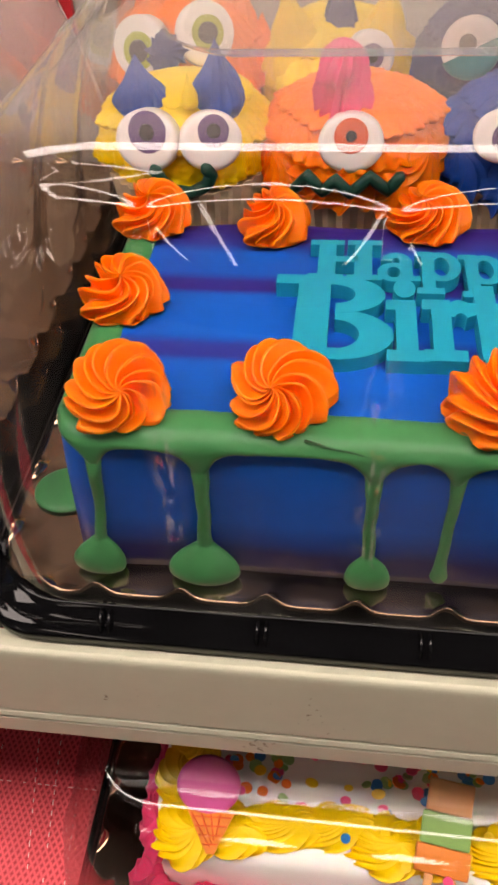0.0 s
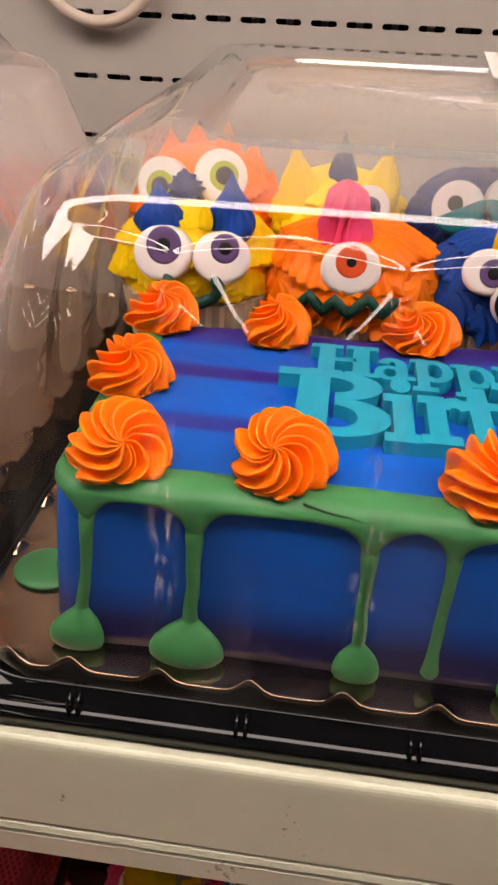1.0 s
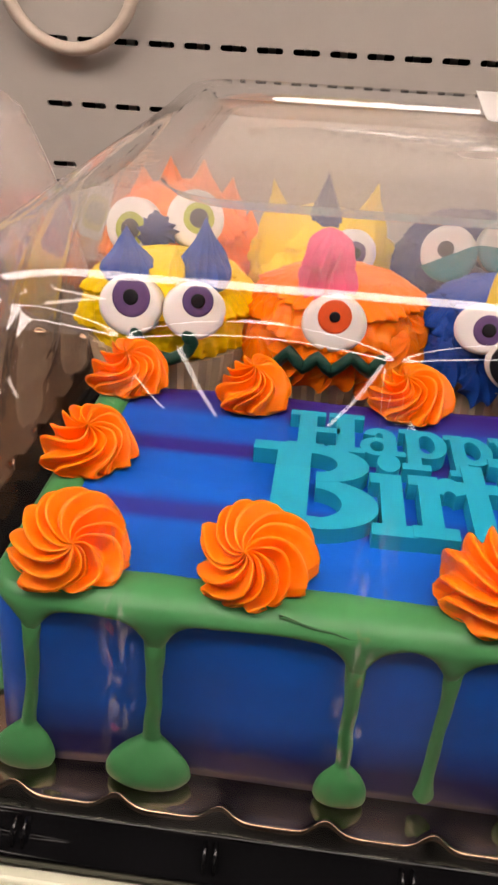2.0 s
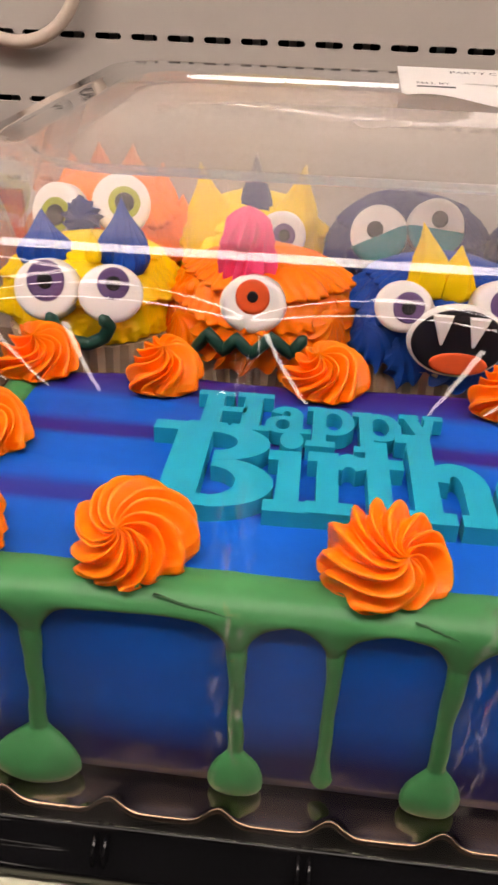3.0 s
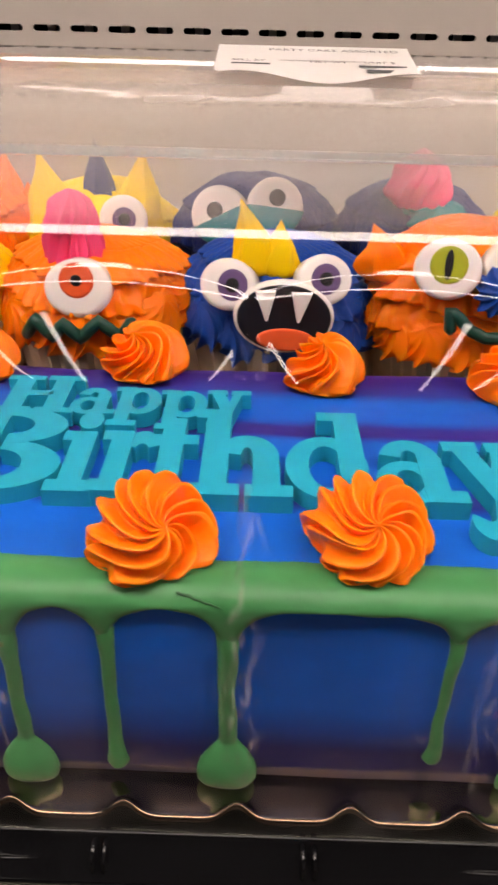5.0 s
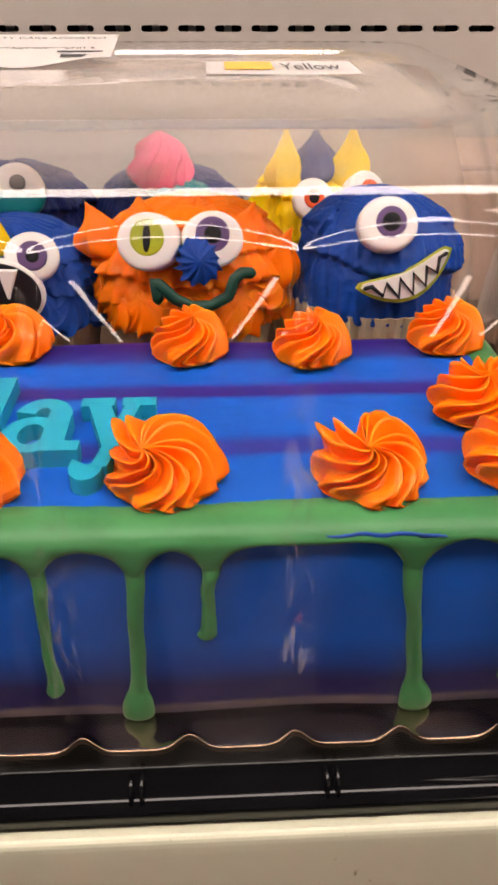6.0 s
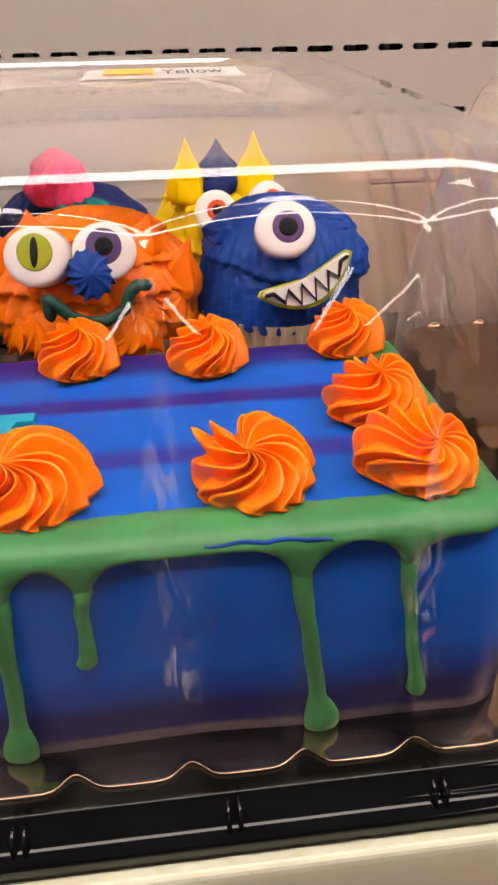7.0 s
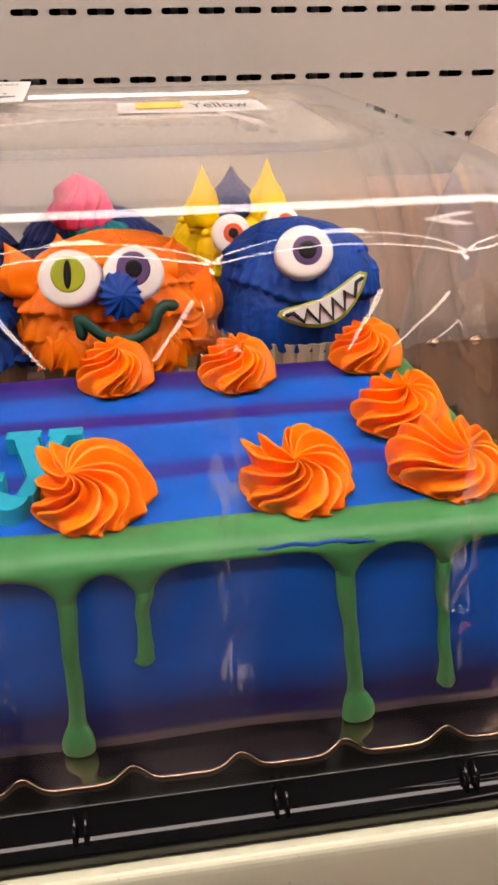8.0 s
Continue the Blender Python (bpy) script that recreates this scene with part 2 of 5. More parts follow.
def airbrushed(name):
    """Blue buttercream with purple airbrush bands across the top and round the foot."""
    m = material(name, (0.0, 0.100, 0.54), rough=0.45, vary=0.12, scale=30, bump=0.25, bump_scale=160, spec=0.18)
    nt = m.node_tree
    b = nt.nodes["Principled BSDF"]
    old = b.inputs["Base Color"].links[0].from_socket
    tc = nt.nodes.new("ShaderNodeTexCoord")
    sep = nt.nodes.new("ShaderNodeSeparateXYZ")
    nt.links.new(tc.outputs["Object"], sep.inputs[0])
    wob = nt.nodes.new("ShaderNodeTexNoise")
    wob.inputs["Scale"].default_value = 14
    wob.inputs["Detail"].default_value = 3
    nt.links.new(tc.outputs["Object"], wob.inputs["Vector"])
    wm = nt.nodes.new("ShaderNodeMath")
    wm.operation = "MULTIPLY_ADD"
    wm.inputs[1].default_value = 0.004
    wm.inputs[2].default_value = -0.002
    nt.links.new(wob.outputs["Fac"], wm.inputs[0])
    ys = nt.nodes.new("ShaderNodeMath")
    nt.links.new(sep.outputs["Y"], ys.inputs[0])
    nt.links.new(wm.outputs[0], ys.inputs[1])
    ry = nt.nodes.new("ShaderNodeMapRange")
    ry.inputs["From Max"].default_value = 0.11
    nt.links.new(ys.outputs[0], ry.inputs["Value"])
    cr = nt.nodes.new("ShaderNodeValToRGB")
    e = cr.color_ramp.elements
    e[0].position, e[0].color = 0.0, (0, 0, 0, 1)
    e[1].position, e[1].color = 1.0, (1, 1, 1, 1)
    for p, v in ((0.28, 0), (0.31, 0.8), (0.35, 0.75), (0.39, 0), (0.57, 0), (0.60, 0.95), (0.64, 0.9), (0.68, 0.08), (0.78, 0.0), (0.83, 0.75), (0.90, 1)):
        k = e.new(p)
        k.color = (v, v, v, 1)
    nt.links.new(ry.outputs["Result"], cr.inputs["Fac"])
    # the foot of the sides
    zs = nt.nodes.new("ShaderNodeMath")
    zs.operation = "MULTIPLY_ADD"
    zs.inputs[1].default_value = 1.5
    nt.links.new(wm.outputs[0], zs.inputs[0])
    nt.links.new(sep.outputs["Z"], zs.inputs[2])
    rz = nt.nodes.new("ShaderNodeMapRange")
    rz.inputs["From Min"].default_value = 0.024
    rz.inputs["From Max"].default_value = 0.010
    nt.links.new(zs.outputs[0], rz.inputs["Value"])
    top = nt.nodes.new("ShaderNodeMath")
    top.operation = "GREATER_THAN"
    top.inputs[1].default_value = 0.05
    nt.links.new(sep.outputs["Z"], top.inputs[0])
    mul = nt.nodes.new("ShaderNodeMath")
    mul.operation = "MULTIPLY"
    nt.links.new(cr.outputs["Color"], mul.inputs[0])
    nt.links.new(top.outputs[0], mul.inputs[1])
    mix = nt.nodes.new("ShaderNodeMix")
    mix.data_type = "RGBA"
    mix.inputs["B"].default_value = (0.028, 0.010, 0.17, 1)
    foot = nt.nodes.new("ShaderNodeMix")
    foot.data_type = "RGBA"
    foot.inputs["B"].default_value = (0.006, 0.006, 0.10, 1)
    nt.links.new(mul.outputs[0], mix.inputs["Factor"])
    nt.links.new(old, mix.inputs["A"])
    nt.links.new(rz.outputs["Result"], foot.inputs["Factor"])
    nt.links.new(mix.outputs["Result"], foot.inputs["A"])
    nt.links.new(foot.outputs["Result"], b.inputs["Base Color"])
    return m


def woven(name, light, dark):
    """A fine diagonal weave of plastic mesh."""
    m = material(name, light, 0.5, vary=0.12, scale=40)
    nt = m.node_tree
    b = nt.nodes["Principled BSDF"]
    old = b.inputs["Base Color"].links[0].from_socket
    tc = nt.nodes.new("ShaderNodeTexCoord")
    waves = []
    for turn in (35, -35):
        mp = nt.nodes.new("ShaderNodeMapping")
        mp.inputs["Rotation"].default_value = (0, 0, radians(turn))
        w = nt.nodes.new("ShaderNodeTexWave")
        w.inputs["Scale"].default_value = 110
        w.inputs["Distortion"].default_value = 0.6
        nt.links.new(tc.outputs["Object"], mp.inputs["Vector"])
        nt.links.new(mp.outputs["Vector"], w.inputs["Vector"])
        waves.append(w)
    mx = nt.nodes.new("ShaderNodeMath")
    mx.operation = "MAXIMUM"
    nt.links.new(waves[0].outputs["Fac"], mx.inputs[0])
    nt.links.new(waves[1].outputs["Fac"], mx.inputs[1])
    mix = nt.nodes.new("ShaderNodeMix")
    mix.data_type = "RGBA"
    mix.inputs["A"].default_value = (*dark, 1)
    nt.links.new(mx.outputs[0], mix.inputs["Factor"])
    nt.links.new(old, mix.inputs["B"])
    nt.links.new(mix.outputs["Result"], b.inputs["Base Color"])
    bp = nt.nodes.new("ShaderNodeBump")
    bp.inputs["Strength"].default_value = 0.6
    bp.inputs["Distance"].default_value = 0.0006
    nt.links.new(mx.outputs[0], bp.inputs["Height"])
    nt.links.new(bp.outputs["Normal"], b.inputs["Normal"])
    return m


def speckled(m, color, scale, low, high):
    """Small dark specks and scuffs scattered over a surface."""
    nt = m.node_tree
    b = nt.nodes["Principled BSDF"]
    old = b.inputs["Base Color"].links[0].from_socket
    tc = nt.nodes.new("ShaderNodeTexCoord")
    big = nt.nodes.new("ShaderNodeTexNoise")
    big.inputs["Scale"].default_value = scale * 0.06
    fine = nt.nodes.new("ShaderNodeTexNoise")
    fine.inputs["Scale"].default_value = scale
    fine.inputs["Detail"].default_value = 2
    mul = nt.nodes.new("ShaderNodeMath")
    mul.operation = "MULTIPLY"
    ramp = nt.nodes.new("ShaderNodeMapRange")
    ramp.inputs["From Min"].default_value = low
    ramp.inputs["From Max"].default_value = high
    mix = nt.nodes.new("ShaderNodeMix")
    mix.data_type = "RGBA"
    mix.inputs["B"].default_value = (*color, 1)
    for n in (big, fine):
        nt.links.new(tc.outputs["Object"], n.inputs["Vector"])
    nt.links.new(big.outputs["Fac"], mul.inputs[0])
    nt.links.new(fine.outputs["Fac"], mul.inputs[1])
    nt.links.new(mul.outputs[0], ramp.inputs["Value"])
    nt.links.new(ramp.outputs["Result"], mix.inputs["Factor"])
    nt.links.new(old, mix.inputs["A"])
    nt.links.new(mix.outputs["Result"], b.inputs["Base Color"])
    return m


M = {
    "orange": material("orange_buttercream", (0.96, 0.200, 0.001), 0.42, vary=0.06, scale=70, bump=0.2, bump_scale=500, sss=0.55),
    "blue": material("royal_blue_buttercream", (0.002, 0.055, 0.33), 0.5, vary=0.15, scale=70, bump=0.5, bump_scale=500),
    "navy": material("navy_buttercream", (0.006, 0.02, 0.13), 0.5, vary=0.12, scale=70, bump=0.45),
    "yellow": material("yellow_buttercream", (0.90, 0.60, 0.002), 0.45, vary=0.06, scale=70, bump=0.2),
    "pink": material("pink_buttercream", (0.92, 0.09, 0.24), 0.45, vary=0.06, scale=70, bump=0.2),
    "teal": material("teal_buttercream", (0.0, 0.20, 0.22), 0.45, vary=0.08, scale=70, bump=0.2),
    "green": material("green_drip_icing", (0.048, 0.225, 0.075), 0.4, vary=0.16, scale=50, bump=0.35, bump_scale=130),
    "bottle": material("dark_green_icing", (0.012, 0.055, 0.04), 0.35, vary=0.1, scale=80, bump=0.1),
    "cake": airbrushed("airbrushed_blue_buttercream"),
    "topper": material("teal_plastic", (0.0, 0.315, 0.46), 0.4, vary=0.05, scale=40, bump=0.05),
    "white": material("white_sugar", (0.80, 0.76, 0.72), 0.4, vary=0.03, scale=90, bump=0.08, sss=0.1),
    "black": material("black_sugar", (0.012, 0.011, 0.014), 0.35, vary=0.1),
    "moss": material("dark_moss_icing", (0.02, 0.09, 0.03), 0.5, vary=0.1),
    "purple": material("purple_sugar", (0.13, 0.075, 0.19), 0.4, vary=0.08),
    "olive": material("lime_sugar", (0.38, 0.42, 0.03), 0.4, vary=0.08),
    "thread": material("pale_thread", (0.85, 0.55, 0.52), 0.3, vary=0.05),
    "redor": material("red_orange_sugar", (0.80, 0.11, 0.03), 0.4, vary=0.08),
    "paper": material("parchment_cup", (0.55, 0.42, 0.28), 0.7, vary=0.12, scale=120, bump=0.2),
    "gold": material("gold_foil", (0.40, 0.27, 0.185), 0.12, metal=1.0, vary=0.06, scale=50, bump=0.15, bump_scale=90),
    "tray": material("black_plastic", (0.004, 0.004, 0.0045), 0.08, vary=0.2, scale=60, bump=0.15, bump_scale=45, spec=0.0, coat=0.45, coat_rough=0.05),
    "shelf": speckled(material("warm_grey_paint", (0.48, 0.475, 0.355), 0.45, vary=0.05, scale=18, bump=0.05, bump_scale=300), (0.20, 0.16, 0.11), 420, 0.40, 0.46),
    "wall": speckled(material("off_white_powder_coat", (0.365, 0.328, 0.294), 0.5, vary=0.04, scale=9, bump=0.06, bump_scale=500), (0.33, 0.28, 0.25), 200, 0.42, 0.50),
    "deck": material("charcoal_shelf_mat", (0.045, 0.032, 0.027), 0.6, vary=0.15, scale=30, bump=0.2),
    "dark": material("gap_shade_paint", (0.02, 0.02, 0.02), 0.8),
    "post": material("galvanised_post", (0.35, 0.33, 0.31), 0.5, vary=0.1),
    "label": material("white_label_paper", (0.82, 0.80, 0.77), 0.6, vary=0.03, scale=30),
    "ink": material("black_print", (0.06, 0.06, 0.06), 0.6),
    "amber": material("amber_print", (0.75, 0.42, 0.08), 0.6),
    "red": woven("red_mesh", (0.88, 0.115, 0.14), (0.42, 0.022, 0.035)),
    "sky": material("blue_sugar", (0.03, 0.22, 0.60), 0.4, vary=0.08),
    "leaf": material("green_sugar", (0.30, 0.50, 0.16), 0.4, vary=0.08),
    "peach": material("peach_sugar", (0.85, 0.42, 0.18), 0.4, vary=0.08),
    "waffle": material("waffle_sugar", (0.80, 0.25, 0.05), 0.45, vary=0.1),
    "rosy": material("pink_sugar", (0.72, 0.12, 0.36), 0.45, vary=0.08),
    "card": material("brown_cardboard", (0.45, 0.29, 0.22), 0.75, vary=0.1, scale=25, bump=0.1),
    "redwall": material("red_panel", (0.45, 0.02, 0.025), 0.5, vary=0.06, scale=12),
    "cable": material("grey_white_cable", (0.50, 0.41, 0.33), 0.5, vary=0.06),
    "lid": clear_plastic("clear_lid", rough=0.015, gain=1.0, wob=0.025, painted_gleam=0.024, sides=0.24, crease_streak=0.30, haze_color=(0.72, 0.64, 0.60)),
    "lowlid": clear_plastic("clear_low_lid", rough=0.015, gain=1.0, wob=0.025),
    "lidrim": clear_plastic("painted_haze_frame", rough=0.04, gain=1.6, wob=0.10, haze=0.03, cloud=0.08),
    "lidtop": clear_plastic("painted_haze_top", rough=0.05, gain=1.6, wob=0.35, haze=0.02, grain=14, cloud=0.14, rear=0.26, haze_color=(0.50, 0.435, 0.385)),
    "cream": material("white_buttercream", (0.90, 0.88, 0.84), 0.45, vary=0.03, scale=70, bump=0.15, sss=0.1),
    "magenta": material("magenta_buttercream", (0.75, 0.05, 0.16), 0.45, vary=0.1, scale=70, bump=0.2),
    "ceil": material("ceiling_white", (0.17, 0.158, 0.147), 0.8, vary=0.03, scale=1),
    "floor": material("store_floor", (0.19, 0.177, 0.164), 0.4, vary=0.05, scale=2),
    "canopy": emitter("panel_light", (1.0, 0.905, 0.85), TUBE),
    "strip": emitter("strip_light", (1.0, 0.90, 0.83), LAMP),
}

# ---- building helpers ----
def part(name, bm, mat, parent=None, label="", flat=False, at=None):
    me = bpy.data.meshes.new(name)
    bm.normal_update()
    bm.to_mesh(me)
    bm.free()
    if not flat:
        me.shade_smooth()
    for one in mat if isinstance(mat, (list, tuple)) else (mat,):
        me.materials.append(one)
    ob = new(name, me)
    if parent is not None:
        ob.parent = parent
    if at is not None:
        ob.matrix_basis = at
    if label:
        tagged(ob, label)
    return ob


def thing(name, label, category, group="", kind="", at=(0, 0, 0)):
    ob = new(name)
    ob.empty_display_size = 0.01
    ob.location = at
    return tagged(ob, label, category, group, kind)


def box(bm, x0, x1, y0, y1, z0, z1, bev=0.0):
    r = bmesh.ops.create_cube(bm, size=1.0)
    for v in r["verts"]:
        v.co = Vector(((x0 + x1) / 2 + v.co.x * (x1 - x0), (y0 + y1) / 2 + v.co.y * (y1 - y0), (z0 + z1) / 2 + v.co.z * (z1 - z0)))
    if bev:
        edges = {e for v in r["verts"] for e in v.link_edges}
        bmesh.ops.bevel(bm, geom=list(edges), offset=bev, segments=2, affect="EDGES", profile=0.5)
    return bm


def loft(bm, loops, cap0=False, cap1=False, closed=True):
    rings = [[bm.verts.new(p) for p in loop] for loop in loops]
    n = len(rings[0])
    for a, b in zip(rings, rings[1:]):
        for i in range(n if closed else n - 1):
            j = (i + 1) % n
            bm.faces.new((a[i], a[j], b[j], b[i]))
    if cap0:
        bm.faces.new(rings[0][::-1])
    if cap1:
        bm.faces.new(rings[-1])
    return rings


def rounded(hx, y0, y1, r, z, n=10, side=24, cx=0.0, front=0):
    """A rounded rectangle, counter-clockwise from the front's left end."""
    pts = []
    front = front or side
    for i in range(front):
        pts.append((cx - hx + r + (2 * hx - 2 * r) * i / front, y0))
    for i in range(n):
        a = -math.pi / 2 + math.pi / 2 * i / n
        pts.append((cx + hx - r + r * math.cos(a), y0 + r + r * math.sin(a)))
    for i in range(side):
        pts.append((cx + hx, y0 + r + (y1 - y0 - 2 * r) * i / side))
    for i in range(n):
        a = math.pi / 2 * i / n
        pts.append((cx + hx - r + r * math.cos(a), y1 - r + r * math.sin(a)))
    for i in range(side):
        pts.append((cx + hx - r - (2 * hx - 2 * r) * i / side, y1))
    for i in range(n):
        a = math.pi / 2 + math.pi / 2 * i / n
        pts.append((cx - hx + r + r * math.cos(a), y1 - r + r * math.sin(a)))
    for i in range(side):
        pts.append((cx - hx, y1 - r - (y1 - y0 - 2 * r) * i / side))
    for i in range(n):
        a = math.pi + math.pi / 2 * i / n
        pts.append((cx - hx + r + r * math.cos(a), y0 + r + r * math.sin(a)))
    return [(x, y, z) for x, y in pts]


def tube(bm, pts, radii, n=10):
    """A round tube along points, with rounded ends."""
    pts = [Vector(p) for p in pts]
    if not isinstance(radii, (list, tuple)):
        radii = [radii] * len(pts)
    t0, t1 = (pts[0] - pts[1]).normalized(), (pts[-1] - pts[-2]).normalized()
    full = [(pts[0] + t0 * radii[0] * 0.8, radii[0] * 0.35)] + list(zip(pts, radii)) + [(pts[-1] + t1 * radii[-1] * 0.8, radii[-1] * 0.35)]
    side = None
    loops = []
    for i, (p, r) in enumerate(full):
        d = (full[min(i + 1, len(full) - 1)][0] - full[max(i - 1, 0)][0]).normalized()
        if side is None:
            side = d.orthogonal().normalized()
        side = (side - d * side.dot(d)).normalized()
        up = d.cross(side)
        loops.append([p + side * r * math.cos(2 * math.pi * k / n) + up * r * math.sin(2 * math.pi * k / n) for k in range(n)])
    loft(bm, loops, True, True)
    return bm


def piped(radius, height, lobes=14, twist=0.8, depth=0.24, lean=(0.0, 0.0), seed=0, rings=26, shape=None, flat=1.0, rose=False, nod=0.0, tail=None):
    """A piped star-tip swirl: crisp ridges that sweep up into a small leaning point."""
    rnd = random.Random(seed)
    bm = bmesh.new()
    n = lobes * 8
    jit = [rnd.uniform(-0.11, 0.11) for _ in range(lobes)]
    dep = [rnd.uniform(0.75, 1.2) for _ in range(lobes)]
    if rose:
        shape = ((0.0, 0.84), (0.08, 0.96), (0.20, 1.0), (0.38, 0.99), (0.54, 0.93), (0.67, 0.82), (0.77, 0.68), (0.84, 0.53), (0.885, 0.38), (0.92, 0.24), (0.96, 0.12), (1.0, 0.02))
        if rose == "peak":
            shape = ((0.0, 0.84), (0.07, 0.96), (0.17, 1.0), (0.31, 0.98), (0.45, 0.91), (0.56, 0.80), (0.66, 0.65), (0.75, 0.48), (0.83, 0.31), (0.91, 0.16), (1.0, 0.02))
        rings = 56
    shape = shape or ((0.0, 0.82), (0.06, 0.93), (0.18, 1.0), (0.36, 0.99), (0.54, 0.91), (0.68, 0.77), (0.79, 0.58), (0.88, 0.36), (0.95, 0.17), (1.0, 0.03))
    loops = []
    for k in range(rings):
        s = k / (rings - 1)
        r = 0.0
        for (z0, r0), (z1, r1) in zip(shape, shape[1:]):
            if z0 <= s <= z1 + 1e-9:
                r = r0 + (r1 - r0) * (s - z0) / (z1 - z0)
                break
        loop = []
        for i in range(n):
            a = 2 * math.pi * i / n
            lobe, u = divmod(a * lobes / (2 * math.pi), 1.0)
            lobe = int(lobe) % lobes
            crest = (0.5 + 0.5 * math.cos(2 * math.pi * u)) ** 1.15 if rose else 1 - math.sin(math.pi * u ** 1.3) ** 0.75
            j = jit[lobe] * (1 - u) + jit[(lobe + 1) % lobes] * u
            g = dep[lobe] * (1 - u) + dep[(lobe + 1) % lobes] * u
            b = a + (twist * (1 - r) ** 0.8 + 0.25 * s if rose else twist * (s ** 1.6)) + j * 0.9
            if rose:
                b += 0.30 * (noise.noise((lobe * 0.77, (1 - r) * 2.2, seed * 3.1)) * (1 - u) + noise.noise(((lobe + 1) % lobes * 0.77, (1 - r) * 2.2, seed * 3.1)) * u)
            swirl = 0.10 * math.sin(b * 2 - 8 * s + seed) * math.sin(math.pi * s)
            lump = noise.noise((math.cos(b) * 1.7 + seed * 7.3, math.sin(b) * 1.7, s * 2.5)) * 0.10
            if rose:
                swirl, lump = swirl * 0.35, lump * 0.6
            d = depth * g * (0.55 + 0.45 * math.sin(math.pi * min(1, s * 1.3 + 0.25)))
            if rose:
                d = depth * g
            rr = radius * (r * (1 + swirl + lump + j * 0.6) - (min(d * r ** 0.45, 0.8 * r) if rose else d * r) * (1 - crest))
            zz = height * s + 0.10 * radius * (crest - 0.4) * (1 - s) * r + 0.05 * height * lump * 4 * s
            if rose:
                zz += 0.24 * radius * g * (crest - 0.3) * math.sin(math.pi * min(1, (1 - r) * 1.1)) ** 0.8
                zz += 0.10 * radius * math.sin(b - 5 * (1 - r) + seed) * (1 - r) * r * 3
            if tail is not None:
                # one ridge is drawn out into a tip
                off = (b - tail + math.pi) % (2 * math.pi) - math.pi
                pull = math.exp(-(off / 0.24) ** 2) * math.exp(-((r - 0.85) / 0.2) ** 2) * min(1.0, s / 0.3)
                rr += 0.15 * radius * pull
                zz += 0.26 * radius * pull
            w = s ** 2.2 if not rose else 0.45 * s ** 1.8 + 0.55 * max(0, (s - 0.75) / 0.25) ** 1.5
            px, py = rr * math.cos(b) + lean[0] * w, rr * math.sin(b) * flat + lean[1] * w
            if nod:
                # the swirl bows over, its foot staying flat
                t = nod * s * s * (3 - 2 * s)
                pz, piv = zz - 0.30 * height, 0.30 * height
                py, zz = py * math.cos(t) - pz * math.sin(t), max(zz * 0.15, piv + py * math.sin(t) + pz * math.cos(t))
            loop.append((px, py, zz))
        loops.append(loop)
    rows = loft(bm, loops, True, True)
    for a, b in () if rose else zip(rows[:-4], rows[1:]):
        for i in range(0, n, 8):
            e = bm.edges.get((a[i], b[i]))
            e.smooth = False
    return bm


def mound(rx, ry, rz, coils=5, ragged=0.05, seed=0, turns=1.0, n=200, rings=96):
    """Piped frosting laid in overlapping coils with torn, combed lips."""
    bm = bmesh.new()
    loops = []
    for k in range(rings):
        s = k / (rings - 1)
        th = -0.80 + s * (math.pi / 2 + 0.78)
        loop = []
        for i in range(n):
            a = 2 * math.pi * i / n
            wave = 0.22 * noise.noise((math.cos(a) * 2.2 + seed * 5, math.sin(a) * 2.2, 1.0))
            c = s * coils + a / (2 * math.pi) * turns + wave
            u = c % 1.0
            lip = 0.93 + 0.125 * (1 - u) ** 1.4 if u > 0.12 else 0.93 + 0.105 * (u / 0.12)
            comb = ragged * (0.55 * math.sin(a * 37 + c * 3) * (1 - u) + noise.noise((math.cos(a) * 6 + seed, math.sin(a) * 6, c * 2.1)) * 0.9)
            comb += 0.022 * noise.noise((math.cos(a) * 17 + seed, math.sin(a) * 17, s * 26)) + 0.012 * noise.noise((math.cos(a) * 38, math.sin(a) * 38 + seed, s * 50))
            big = noise.noise((math.cos(a) * 1.5 + seed * 3, math.sin(a) * 1.5, s * 2)) * 0.12
            r = math.cos(th if th > 0 else th * 0.55) ** 0.8 * (lip + comb + big) + 0.004
            loop.append((rx * r * math.cos(a), ry * r * math.sin(a), rz * (math.sin(th) * (1 + 0.3 * big) - 0.10 * (1 - u) * math.cos(th))))
        loops.append(loop)
    loft(bm, loops, True, True)
    return bm


def disc(bm, rx, ry, thick, n=36, rings=5, z0=0.0, back=0.0):
    """A flat candy with a pillowed face, in its own plane (z is its front)."""
    loops = []
    for k in range(rings + 1):
        s = k / rings
        c, h = math.cos(s * math.pi / 2 * 0.93), math.sin(s * math.pi / 2)
        loops.append([(rx * (0.35 + 0.65 * c ** 0.5 if k < rings else 0.45) * math.cos(2 * math.pi * i / n),
                       ry * (0.35 + 0.65 * c ** 0.5 if k < rings else 0.45) * math.sin(2 * math.pi * i / n), z0 + thick * h) for i in range(n)])
    base = [(x, y, z0 - max(back, thick * 0.6)) for x, y, _ in loops[0]]
    loft(bm, [base] + loops, True, True)
    return bm


def facing(p, normal, roll=0.0):
    """A pose with z along normal and y near world up."""
    z = Vector(normal).normalized()
    x = Vector((0, 0, 1)).cross(z).normalized()
    y = z.cross(x)
    m = Matrix((x, y, z)).transposed().to_4x4()
    return Matrix.Translation(p) @ m @ pose(0, 0, 0, 0, 0, roll)


